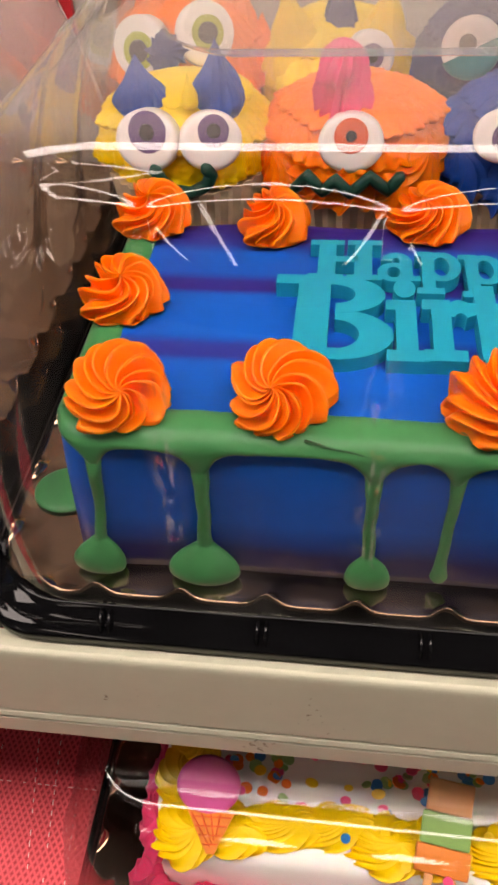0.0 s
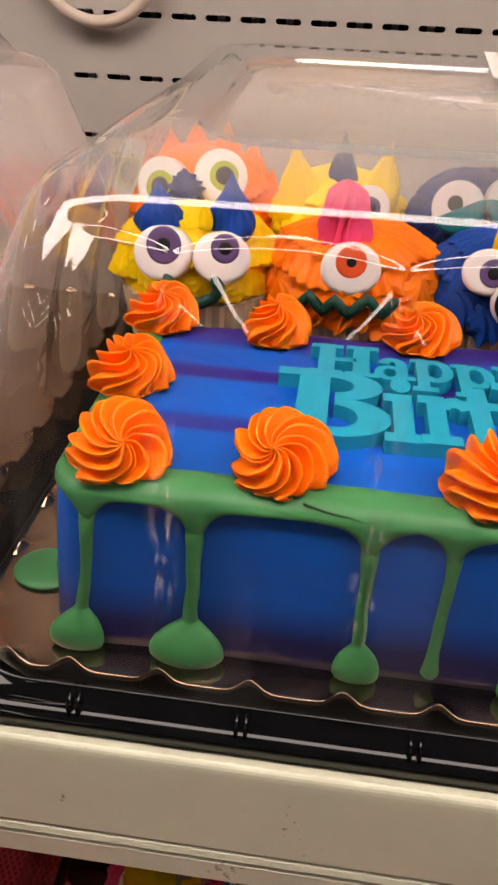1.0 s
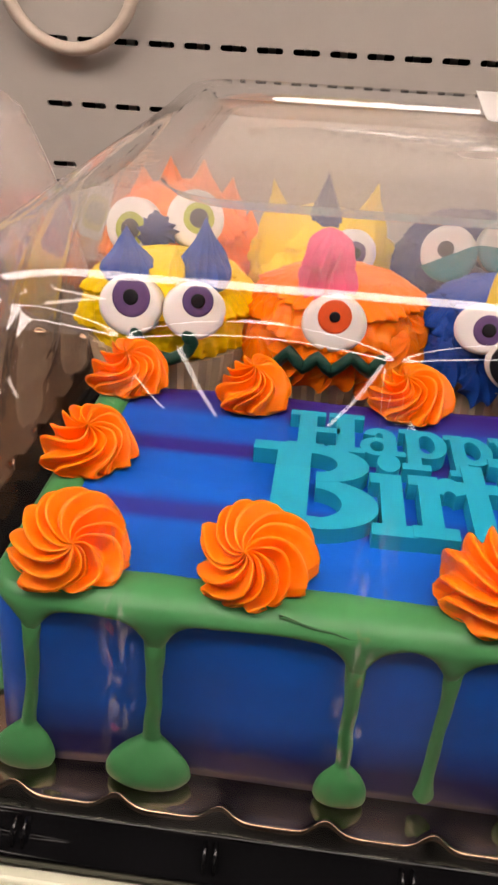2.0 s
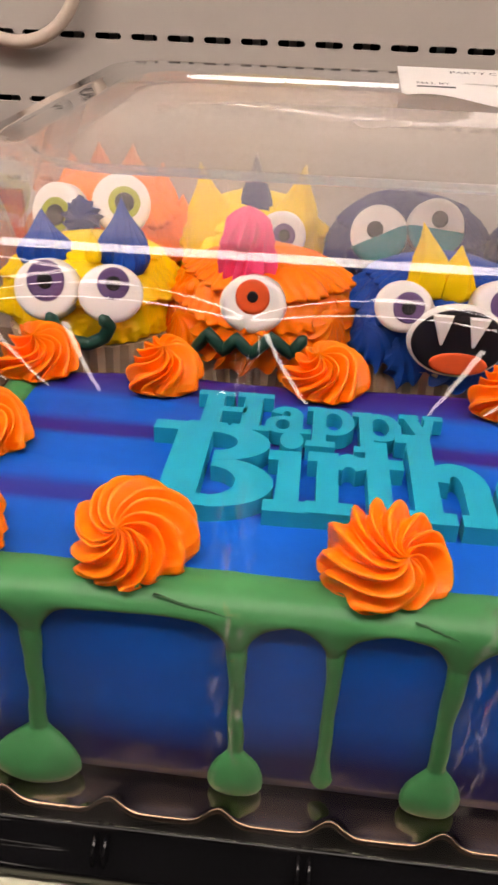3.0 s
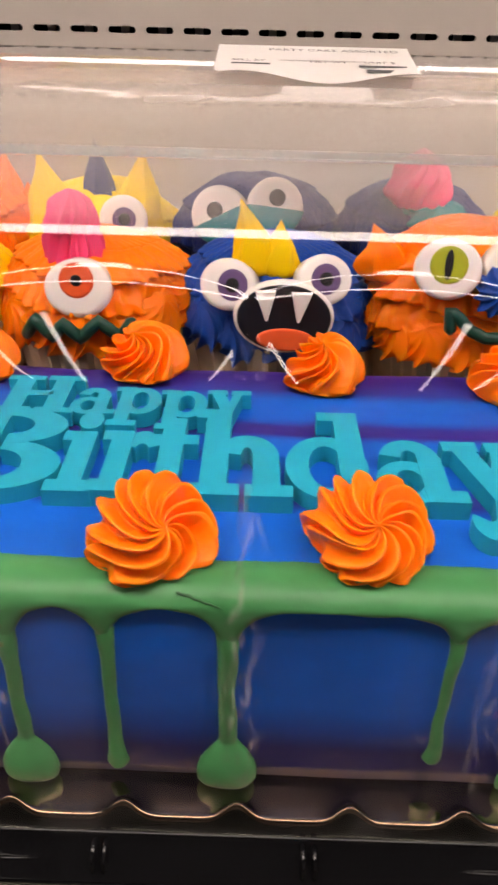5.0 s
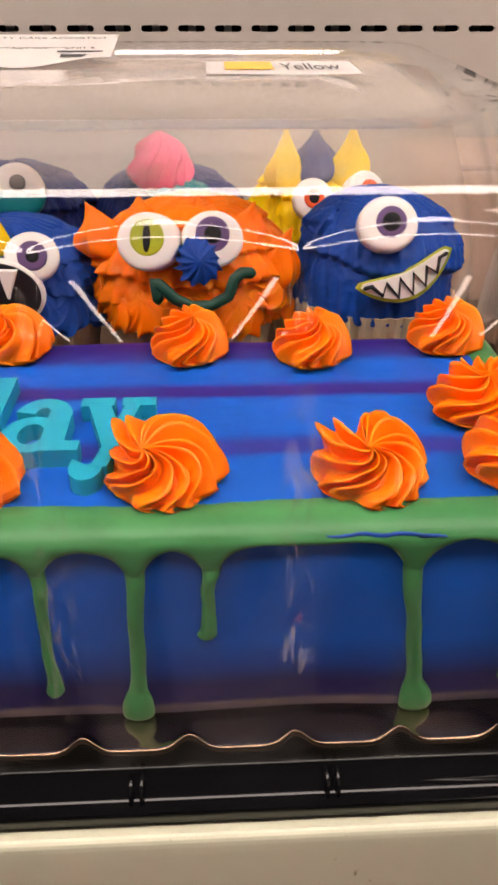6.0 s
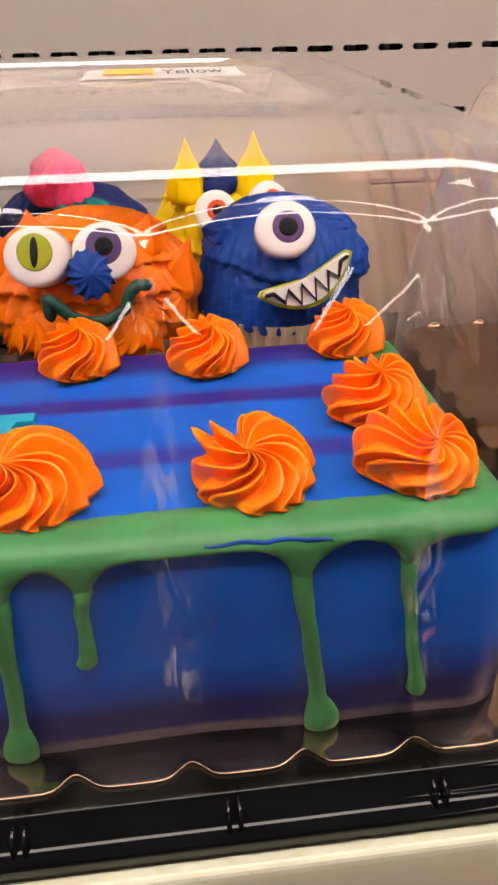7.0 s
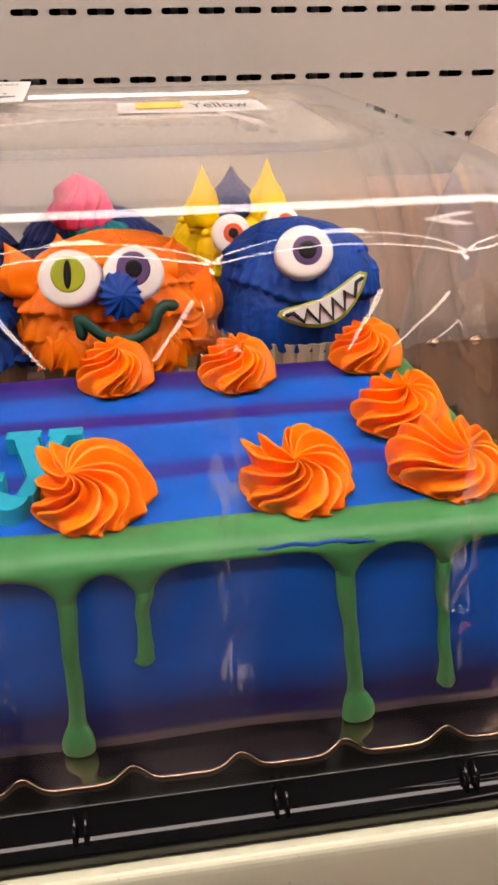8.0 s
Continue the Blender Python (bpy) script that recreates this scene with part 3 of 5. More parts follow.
# ---- the store round the shelf ----
def store():
    bm = box(bmesh.new(), -12, 12, -16, 8, FLOOR - 0.1, FLOOR)
    tagged(part("floor", bm, M["floor"], flat=True), "polished pale grey store floor", "floor", kind="structure")
    bm = box(bmesh.new(), -12, 12, -16, 8, CEIL, CEIL + 0.1)
    tagged(part("ceiling", bm, M["ceil"], flat=True), "white store ceiling", "ceiling", kind="structure")
    for name, b in (("wall_north", (-12, 12, 8, 8.1)), ("wall_south", (-12, 12, -16.1, -16)), ("wall_west", (-12.1, -12, -16.1, 8.1)), ("wall_east", (12, 12.1, -16.1, 8.1))):
        bm = box(bmesh.new(), b[0], b[1], b[2], b[3], FLOOR, CEIL)
        tagged(part(name, bm, M["ceil"], flat=True), "plain grey store wall", "wall", kind="structure")
    bm = box(bmesh.new(), -1.2, 1.2, 0.44, 0.47, FLOOR, -0.36)
    tagged(part("wall_base", bm, M["wall"], flat=True), "plain off-white base of the shelving", "wall", kind="structure")
    for x in LAMP_ROWS:
        for y0, y1 in LAMP_RUNS:
            lamp = thing("strip_light", "long white ceiling strip light, lit", "ceiling light", "rows of ceiling strip lights", at=(x, (y0 + y1) / 2, CEIL - 0.06))
            h = (y1 - y0) / 2
            part("diffuser", box(bmesh.new(), -0.045, 0.045, -h, h, -0.03, 0.0, 0.01), M["strip"], lamp, "glowing white diffuser", flat=True)
            part("housing", box(bmesh.new(), -0.08, 0.08, -h - 0.02, h + 0.02, 0.004, 0.05), M["ceil"], lamp, flat=True)
    # the lamp over the shelves
    cy, cz = CANOPY
    lamp = thing("canopy_light", "long white panel light on arms over the shelving, lit", "shelf light", at=(0, cy, cz))
    part("diffuser", box(bmesh.new(), -1.2, 1.2, -0.12, 0.12, -0.012, 0.0, 0.004), M["canopy"], lamp, "glowing white diffuser", flat=True)
    part("housing", box(bmesh.new(), -1.22, 1.22, -0.135, 0.135, 0.004, 0.04, 0.006), M["wall"], lamp, flat=True)
    for x in (-1.0, 1.0):
        part("arm", box(bmesh.new(), x - 0.02, x + 0.02, 0.12, 0.435 - cy, 0.008, 0.036, 0.004), M["wall"], lamp, flat=True)


# ---- shelf, back panel ----
def shelves():
    for name, z, y0, label in (("shelf", -0.016, -0.0217, "warm grey painted metal shelf with a grooved front lip"), ("lower_shelf", -0.226, -0.16, "grey metal shelf lined with red mesh")):
        ob = thing(name, label, "shelf")
        prof = [(0.0, 0.0), (-0.0006, -0.0002), (-0.0012, -0.0007), (-0.0016, -0.0015), (-0.0019, -0.0028), (-0.0022, -0.0050), (-0.0050, -0.0342), (-0.0026, -0.0352), (-0.0050, -0.0364), (-0.0056, -0.0386), (-0.0026, -0.0400), (-0.0054, -0.0412), (-0.0060, -0.0495), (-0.0050, -0.0515), (0.004, -0.052),
                (0.006, -0.050), (0.006, -0.020), (0.008, -0.004)]
        bm = bmesh.new()
        loops = [[(x, y0 + a, z + b) for a, b in prof] for x in (-1.2, -0.4, 0.4, 1.2)]
        loft(bm, loops, True, True)
        part("front_lip", bm, M["shelf"], ob, flat=True)
        part("deck", box(bmesh.new(), -1.2, 1.2, y0 + 0.0082, 0.43, z - 0.004, z - 0.0002), M["deck"], ob, flat=True)


def back_panel():
    """A slotted metal back panel; the slots are cut through, with posts behind them."""
    ob = tagged(new("back_panel"), "off-white slotted metal back panel of the shelving", "wall panel", kind="structure")
    ob.matrix_basis = pose(-0.15, 0.43, 0.0)
    pitch, half, hh = 0.0237, 0.0088, 0.0019
    rows = (0.1717, 0.1320, 0.0924, 0.0525, 0.0400)
    cell = 0.006
    x0, cols = 0.0608 - pitch * 21.5, 46
    bm = bmesh.new()
    def quad(a, b, c, d):
        bm.faces.new([bm.verts.new((x, 0, z)) for x, z in (a, b, c, d)])
    edges = [0.95]
    for z in rows:
        edges += [z + cell, z - cell]
    edges.append(-0.3)
    xa, xb = x0, x0 + cols * pitch
    for hi, lo in zip(edges[::2], edges[1::2]):
        quad((-1.2, lo), (1.3, lo), (1.3, hi), (-1.2, hi))
    for z in rows:
        quad((-1.2, z - cell), (xa, z - cell), (xa, z + cell), (-1.2, z + cell))
        quad((xb, z - cell), (1.3, z - cell), (1.3, z + cell), (xb, z + cell))
        for c in range(cols):
            l, r = xa + c * pitch, xa + (c + 1) * pitch
            cx = (l + r) / 2
            if c in (10, 11, 12):
                quad((l, z - cell), (r, z - cell), (r, z + cell), (l, z + cell))
                continue
            hole = []
            for k in range(7):
                a = -math.pi / 2 + math.pi * k / 6
                hole.append((cx + half - hh + hh * math.cos(a), z + hh * math.sin(a)))
            for k in range(7):
                a = math.pi / 2 + math.pi * k / 6
                hole.append((cx - half + hh + hh * math.cos(a), z + hh * math.sin(a)))
            corners = {0: (r, z - cell), 6: (r, z + cell), 7: (l, z + cell), 13: (l, z - cell)}
            ring = [bm.verts.new((x, 0, zz)) for x, zz in hole]
            back = [bm.verts.new((x, 0.003, zz)) for x, zz in hole]
            cv = {k: bm.verts.new((x, 0, zz)) for k, (x, zz) in corners.items()}
            for k in range(14):
                j = (k + 1) % 14
                bm.faces.new((ring[k], ring[j], back[j], back[k]))
            for k in range(3):
                bm.faces.new((ring[k], cv[0], ring[k + 1]))
            bm.faces.new((ring[3], cv[0], cv[6]))
            for k in range(3, 6):
                bm.faces.new((ring[k], cv[6], ring[k + 1]))
            bm.faces.new((ring[6], cv[6], cv[7], ring[7]))
            for k in range(7, 10):
                bm.faces.new((ring[k], cv[7], ring[k + 1]))
            bm.faces.new((ring[10], cv[7], cv[13]))
            for k in range(10, 13):
                bm.faces.new((ring[k], cv[13], ring[k + 1]))
            bm.faces.new((ring[13], cv[13], cv[0], ring[0]))
    bmesh.ops.remove_doubles(bm, verts=bm.verts, dist=1e-5)
    part("slotted_sheet", bm, M["wall"], ob, flat=True)
    # near-black sheet stands in for the unlit depth behind the slots
    part("backing", box(bmesh.new(), -1.2, 1.3, 0.03, 0.034, -0.3, 0.95), M["dark"], ob, "sheet painted dark for the shade behind the slots", flat=True)
    for k in range(cols):
        bm = box(bmesh.new(), xa + k * pitch + 0.0095, xa + k * pitch + 0.0145, 0.012, 0.016, -0.02, 0.2)
        part("post", bm, M["post"], ob, flat=True)
    for a, b in ((-1.2, -0.125), (0.43, 1.3)):
        part("kick_panel", box(bmesh.new(), a, b, -0.008, -0.003, -0.3, 0.033), M["redwall"], ob, "red panel along the foot", flat=True)
    bm = bmesh.new()
    pts = [(-0.264 + 0.0425 * math.cos(a), 0.42, 0.1695 + 0.0425 * math.sin(a)) for a in [math.pi / 2 + math.pi * (0.05 + k / 32 * 1.9) for k in range(33)]]
    tube(bm, pts, 0.0042, 12)
    tagged(part("cable_loop", bm, M["cable"]), "loop of grey-white cable hanging on the panel", "cable")


# ---- the cake box ----
# small kinks of the thin lid: x, z, half width, depth
DENTS = ((0.1290, 0.0400, 0.0070, 0.0017), (-0.1230, 0.0370, 0.0040, 0.0010), (-0.0370, 0.0540, 0.0035, 0.0010), (0.0130, 0.0340, 0.0040, 0.0010),
         (0.0810, 0.0300, 0.0045, 0.0010), (0.0360, 0.0550, 0.0030, 0.0009), (0.0740, 0.0790, 0.0030, 0.0008), (-0.0710, 0.0820, 0.0030, 0.0009), (0.0050, 0.0460, 0.0030, 0.0009))


def lid_outline(z, hx, yf, yb, r, depth, cre=(-0.1234, 0.0506), ztop=0.1165, zbot=0.020):
    """One level of the lid; the front wall has shallow bowed panels between creases."""
    pts = rounded(hx, yf, yb, r, z, n=12, side=80, front=480)
    out = []
    for x, y, zz in pts:
        if y <= yf + 1e-6 or x <= -hx + 1e-6 or x >= hx - 1e-6:
            front = y <= yf + 1e-6
            along = x if front else y
            u = ((along - cre[0]) / cre[1]) % 1.0
            arch = math.sin(math.pi * u)
            hi, lo = ztop + 0.0038 * arch ** 0.7, -0.010 + zbot * abs(2 * u - 1)
            a, b = max(0.0, min(1.0, (hi - z) / 0.0010)), max(0.0, min(1.0, (z - lo) / 0.075))
            d = depth * (arch ** 0.8) * (1 - (1 - a) ** 2) * b * b * (3 - 2 * b)
            if z < 0.116:
                line = min(u, 1 - u) * cre[1]
                d += 0.0010 * math.exp(-(line / 0.0011) ** 2) * min(1.0, max(0.0, (z - 0.018) / 0.03)) * min(1.0, (0.116 - z) / 0.004)
            if z < 0.105:
                near = math.exp(-(min(u, 1 - u) * cre[1] / 0.005) ** 2)
                d += 0.0013 * near * noise.noise((along * 120, z * 140, 2.0)) * max(0.0, min(1, (0.088 - z) / 0.01, (z - 0.020) / 0.02))
                if front:
                    for dx, dz, dr, dd in DENTS:
                        # a folded kink: short and steep above, running out slowly below
                        q = (x - dx) / dr
                        if abs(q) < 2.2:
                            v = z - dz + 0.35 * abs(x - dx)
                            fall = max(0.0, 1 - v / (1.5 * dd)) ** 2 if v > 0 else max(0.0, 1 + v / (18 * dd)) ** 2
                            d += dd * math.exp(-q * q) * fall
            if front:
                y -= d
            else:
                x += d * (1 if x > 0 else -1)
        out.append((x, y, zz))
    return out


def wall_in(z):
    """How far the lid's wall has come in at a height: upright below, then leaning back."""
    a, b, lean = 0.085, 0.118, 0.62
    y = 0.10 * max(z, 0)
    if z > a:
        t = min(z, b) - a
        y += lean * t * t / (2 * (b - a))
    return y + lean * max(0.0, z - b)


def clear_lid(parent=None):
    levels = [-0.004, 0.0] + [0.00125 * k for k in range(1, 67)] + [0.085, 0.0875, 0.090, 0.0925, 0.095, 0.0975, 0.100, 0.102, 0.104] + [0.1055 + 0.0005 * k for k in range(19)] + [0.1148 + 0.00028 * k for k in range(21)]
    walls = []
    for z in levels:
        s = max(z, 0) / 0.1246
        walls.append(lid_outline(z, 0.190 - 0.028 * s ** 2, -0.0125 + wall_in(z), 0.262 - 0.020 * s, 0.03 - 0.006 * s, 0.0034))
    def top(ins, z, r, by=0.0):
        loop = rounded(0.1653 - ins, 0.0089 + ins, 0.243 - ins - by, r, z, n=12, side=80, front=480)
        return [(x, y, zz + 0.035 * max(0, y - 0.03) * (1 if zz > 0.13 else 0)) for x, y, zz in loop]
    edge = []
    for k in range(9):
        a = radians(28 + 46 * k / 8)
        edge.append(top(0.0032 + 0.0085 * (math.cos(radians(28)) - math.cos(a)), 0.1222 + 0.0085 * (math.sin(a) - math.sin(radians(28))) * 1.25, 0.0235))
    walls += edge + [top(0.0115, 0.1282, 0.022), top(0.0145, 0.1290, 0.021)]
    bm = bmesh.new()
    loft(bm, walls)
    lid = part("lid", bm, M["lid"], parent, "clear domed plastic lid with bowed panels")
    lid.visible_shadow = False
    # a frame with a raised rim round the sunk panel, reflected paleness painted in
    bm = bmesh.new()
    loft(bm, [top(0.0145, 0.1290, 0.021), top(0.019, 0.1308, 0.02, 0.002), top(0.028, 0.1322, 0.02, 0.012), top(0.0345, 0.1327, 0.02, 0.0262), top(0.0356, 0.13295, 0.02, 0.027), top(0.0366, 0.1329, 0.02, 0.027), top(0.0372, 0.1325, 0.02, 0.027),
              top(0.0377, 0.1318, 0.02, 0.027), top(0.0382, 0.1310, 0.02, 0.027), top(0.0387, 0.1304, 0.02, 0.027), top(0.0396, 0.1301, 0.02, 0.027), top(0.0415, 0.13005, 0.02, 0.027)])
    part("rim_frame", bm, M["lidrim"], lid, "clear frame with a raised rim and painted haze").visible_shadow = False
    bm = bmesh.new()
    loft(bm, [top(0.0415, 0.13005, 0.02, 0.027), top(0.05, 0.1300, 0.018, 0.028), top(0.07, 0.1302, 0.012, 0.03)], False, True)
    part("top_panel", bm, M["lidtop"], lid, "clear sunk panel with painted haze").visible_shadow = False
    return lid


def scalloped(y_in, amp, pitch):
    """The outline of the gold board; the second value is the height of the hump between two scallops."""
    pts = rounded(0.184, y_in, 0.256, 0.02, 0.0, n=40, side=420)
    c = Vector((0, 0.12))
    out, run, last = [], 0.0, None
    for x, y, z in pts:
        p = Vector((x, y))
        run += (p - last).length if last else 0.0
        last = p
        u = ((run - 0.164 + 0.1519) / pitch) % 1.0
        h = math.exp(-((min(u, 1 - u)) / 0.15) ** 2)
        n = (p - c).normalized()
        n = Vector((0, -1)) if y < y_in + 0.002 else n
        out.append((p + n * amp * (1 - h), 1 - h))
    return out


def cake_box():
    ob = thing("cake_box", "clear domed cake box with a black tray and gold board", "cake box", "cake boxes on the shelves")
    # black tray with a stepped rim
    bm = bmesh.new()
    prof = [(0.0, -0.012), (0.0015, -0.0150), (0.0034, -0.0157), (0.0036, -0.0122), (0.0032, -0.0116), (0.0010, -0.0102), (0.0003, -0.0100), (-0.0002, -0.0096), (-0.0005, -0.0092), (-0.0009, -0.0088), (-0.0032, -0.0072), (-0.0038, -0.0069), (-0.0043, -0.0064), (-0.0052, -0.0056), (-0.0062, -0.0060), (-0.0085, -0.0095), (-0.012, -0.0100), (-0.02, -0.0095), (-0.05, -0.0095)]
    loops = [rounded(0.190 + a, -0.0155 - a, 0.270 + a, 0.022, z, n=12, side=30) for a, z in prof]
    loft(bm, loops, False, True)
    tray = part("tray", bm, M["tray"], ob, "glossy black plastic tray with a stepped rim")
    for k in range(16):
        x = -0.150 + 0.0475 * (k // 2) + 0.0026 * (k % 2)
        bm = tube(bmesh.new(), [(x, -0.0172, -0.0115), (x, -0.0165, -0.0068), (x, -0.0125, -0.0062)], 0.00055, 8)
        part("rib", bm, M["tray"], tray)
    # gold board with a scalloped, slightly curled edge
    bm = bmesh.new()
    line = scalloped(-0.0085, 0.0016, 0.0258)
    def ring(inset, dz, curl):
        c = Vector((0, 0.12))
        return [(*(p + (c - p).normalized() * inset), dz + curl * (1 - w)) for p, w in line]
    loops = [ring(0.012, -0.0034, 0.0), ring(0.0005, -0.0034, 0.0026), ring(0.0, -0.0027, 0.0032), ring(0.0, -0.0009, 0.0036), ring(0.0005, -0.0006, 0.0035), ring(0.0014, -0.0006, 0.0022), ring(0.0026, -0.0005, 0.0008), ring(0.0045, -0.0004, 0.0002), ring(0.012, -0.0004, 0.0), ring(0.05, -0.0004, 0.0)]
    loft(bm, loops, False, True)
    part("board", bm, M["gold"], ob, "gold foil cake board with scalloped edge")
    clear_lid(ob)
    return ob


# ---- the sheet cake ----
def sheet_cake():
    ob = thing("sheet_cake", "blue frosted sheet cake with green drips and orange rosettes", "cake")
    bm = bmesh.new()
    levels = [(0.0, 0.160, 0.0012, 0.012), (0.004, 0.160, 0.0009, 0.012), (0.015, 0.159, 0.0008, 0.011), (0.035, 0.157, 0.0010, 0.010), (0.048, 0.1555, 0.0012, 0.010), (0.0525, 0.155, 0.0025, 0.010), (0.055, 0.153, 0.0045, 0.010), (0.0560, 0.150, 0.0075, 0.010), (0.0563, 0.144, 0.0135, 0.010)]
    loops = []
    for z, hx, yf, r in levels:
        loop = rounded(hx, yf, 0.1055 + 0.5 * (0.0045 - yf if z < 0.05 else 0.0045 - yf), r, z, n=8, side=60, cx=-0.001)
        loops.append([(x + 0.0012 * noise.noise((x * 40, y * 40, zz * 60)), y + 0.0014 * noise.noise((x * 30 + 9, y * 40, zz * 60)), zz + (0.0008 * noise.noise((x * 25, y * 25, 3)) if zz > 0.02 else 0)) for x, y, zz in loop])
    loft(bm, loops, True, True)
    part("body", bm, M["cake"], ob, "blue and purple airbrushed buttercream")
    drips(ob)
    rosettes(ob)
    return ob


DRIPS = [(-0.1455, -0.1515, 0.002, 0.0022, 0.0080), (-0.1170, -0.1195, 0.002, 0.0027, 0.0108), (-0.0720, -0.0712, 0.002, 0.0026, 0.0066), (-0.0515, -0.0508, 0.003, 0.0021, 0.0),
         (-0.0255, -0.0255, 0.002, 0.0028, 0.0070), (0.0220, 0.0215, 0.008, 0.0020, 0.0), (0.0435, 0.0415, 0.002, 0.0025, 0.0040), (0.0605, 0.0592, 0.0260, 0.0022, 0.0),
         (0.1065, 0.1115, 0.002, 0.0026, 0.0042), (0.1295, 0.1350, 0.007, 0.0021, 0.0)]


def round_corner(d, r=0.010):
    """How far a rounded corner has turned away, d past where the straight ends."""
    d = max(0.0, min(d, r * 0.96))
    return r - math.sqrt(r * r - d * d)


def drips(parent):
    # the band along the front edge: arches between the drips
    bm = bmesh.new()
    loops = []
    steps = 620
    for i in range(steps + 1):
        x = -0.1548 + 0.3076 * i / steps
        low = 0.0530 + 0.0011 * noise.noise((x * 45, 0, 1)) + 0.0004 * noise.noise((x * 160, 4, 1))
        pull = 0.0
        for xt, xb, ze, w, blob in DRIPS:
            d = abs(x - xt)
            pull = max(pull, 0.0105 * (w / 0.0026) * math.exp(-max(0.0, d - w * 0.4) / 0.0030))
        low -= pull
        turn = round_corner(abs(x + 0.001) - 0.1445)
        back = 0.0118 + 0.0014 * noise.noise((x * 30, 7, 2)) + 0.0005 * noise.noise((x * 140, 7, 5))
        back = max(back, turn + 0.004)
        t = 0.0012 + 0.0003 * noise.noise((x * 60, 2, 8))
        face = 0.0008 + turn
        loop = [(x, face + 0.0016, low + 0.0003), (x, face + 0.0002, low)]
        for f, b in ((0.10, 0.70), (0.28, 0.95), (0.50, 1.0), (0.75, 0.95), (1.0, 0.75)):
            loop.append((x, face - t * b, low + 0.0003 + (0.0546 - low) * f))
        loops.append(loop + [(x, face + 0.0006, 0.0561), (x, face + 0.0024, 0.0572), (x, max(face + 0.0030, min(face + 0.0050, back - 0.0022)), 0.0577 + 0.0003 * noise.noise((x * 70, 3, 3))),
                             (x, back - 0.0010, 0.0576), (x, back - 0.0003, 0.0570), (x, back, 0.0562), (x, back - 0.001, 0.0545)])
    loft(bm, loops, True, True)
    part("drip_band", bm, M["green"], parent, "green icing band along the top edge")
    # cracks where the band has lifted
    for xa, xb, za, zb, h, mat in ((0.086, 0.1125, 0.0553, 0.0549, 0.0008, "blue"), (-0.090, -0.073, 0.0568, 0.0548, 0.00022, "moss"), (-0.036, -0.027, 0.0566, 0.0546, 0.00022, "moss")):
        bm = bmesh.new()
        loops = []
        for k in range(25):
            q = k / 24
            x, z, w = xa + (xb - xa) * q, za + (zb - za) * q + 0.0004 * noise.noise((q * 5, xa * 50, 1)), h * math.sin(math.pi * min(0.98, max(0.02, q))) ** 0.6
            y = 0.0008 - 0.0012 + max(0.0, (z - 0.0546)) * 1.0
            loops.append([(x, y - 0.0001, z - w), (x, y - 0.0002, z), (x, y + 0.0001, z + w), (x, y + 0.001, z)])
        loft(bm, loops, True, True)
        part("crack", bm, M[mat], parent, "dark crack in the icing")
    # bands round the two ends
    for sx in (-1, 1):
        bm = bmesh.new()
        loops = []
        for i in range(121):
            y = 0.0042 + 0.0975 * i / 120
            low = 0.0500 + 0.002 * noise.noise((y * 45, sx, 1)) - 0.012 * math.exp(-abs(y - 0.028) / 0.004) - 0.010 * math.exp(-abs(y - 0.065) / 0.004)
            fx = 0.1553 - round_corner(0.0135 - y)
            loops.append([(sx * (fx - a) - 0.001, y, z) for a, z in ((0.0015, low), (-0.0010, low + 0.0006), (-0.0013, low + (0.0530 - low) * 0.5), (-0.0008, 0.0540), (0.001, 0.0560), (0.004, 0.0573), (0.009, 0.0574), (0.0105, 0.0566), (0.0105, 0.0545))])
        loft(bm, loops, True, True)
        part("end_band", bm, M["green"], parent)
        for y, r in ((0.028, 0.011), (0.065, 0.008)):
            bm = bmesh.new()
            x = sx * 0.1565 - 0.001
            tube(bm, [(x, y, 0.040), (x + sx * 0.0030, y, 0.02), (x + sx * 0.006, y, 0.004), (x + sx * 0.008, y, 0.002)], [0.003, 0.0026, 0.003, 0.003], 10)
            bmesh.ops.create_uvsphere(bm, u_segments=28, v_segments=10, radius=1.0, matrix=pose(x + sx * (0.008 + r * 0.5), y, 0.0006) @ Matrix.Diagonal((r, r * 0.9, 0.0018, 1)))
            part("drip", bm, M["green"], parent)
    for xt, xb, ze, w, blob in DRIPS:
        bm = bmesh.new()
        loops = []
        rows = 44
        end = 0.0030 + 1.55 * min(blob, 0.0072) if blob else ze
        for k in range(rows + 1):
            s = 1 - (1 - k / rows) ** 1.7
            z = 0.0475 + (end - 0.0475) * s
            q = (0.0475 - z) / (0.0475 - ze)
            x = xt + (xb - xt) * q ** 1.3 + 0.0007 * noise.noise((xt * 90, q * 4, 2))
            wide = w * (1.0 - 0.28 * math.sin(math.pi * min(1, q * 1.05)) ** 0.7) * (1 + 0.14 * noise.noise((xt * 50, q * 6, 5)))
            thick = min(wide, 0.0019) * min(1.0, 0.45 + 4 * s)
            if not blob:
                wide *= 1 + 0.35 * max(0.0, (s - 0.80) / 0.2) ** 2
                if s > 0.94:
                    wide *= math.sqrt(max(0.004, 1 - ((s - 0.94) / 0.06) ** 2))
                    thick = min(thick, wide)
            y = 0.0009
            loops.append([(x + wide * math.cos(a), y + thick * math.sin(a), z) for a in [2 * math.pi * m / 24 for m in range(24)]])
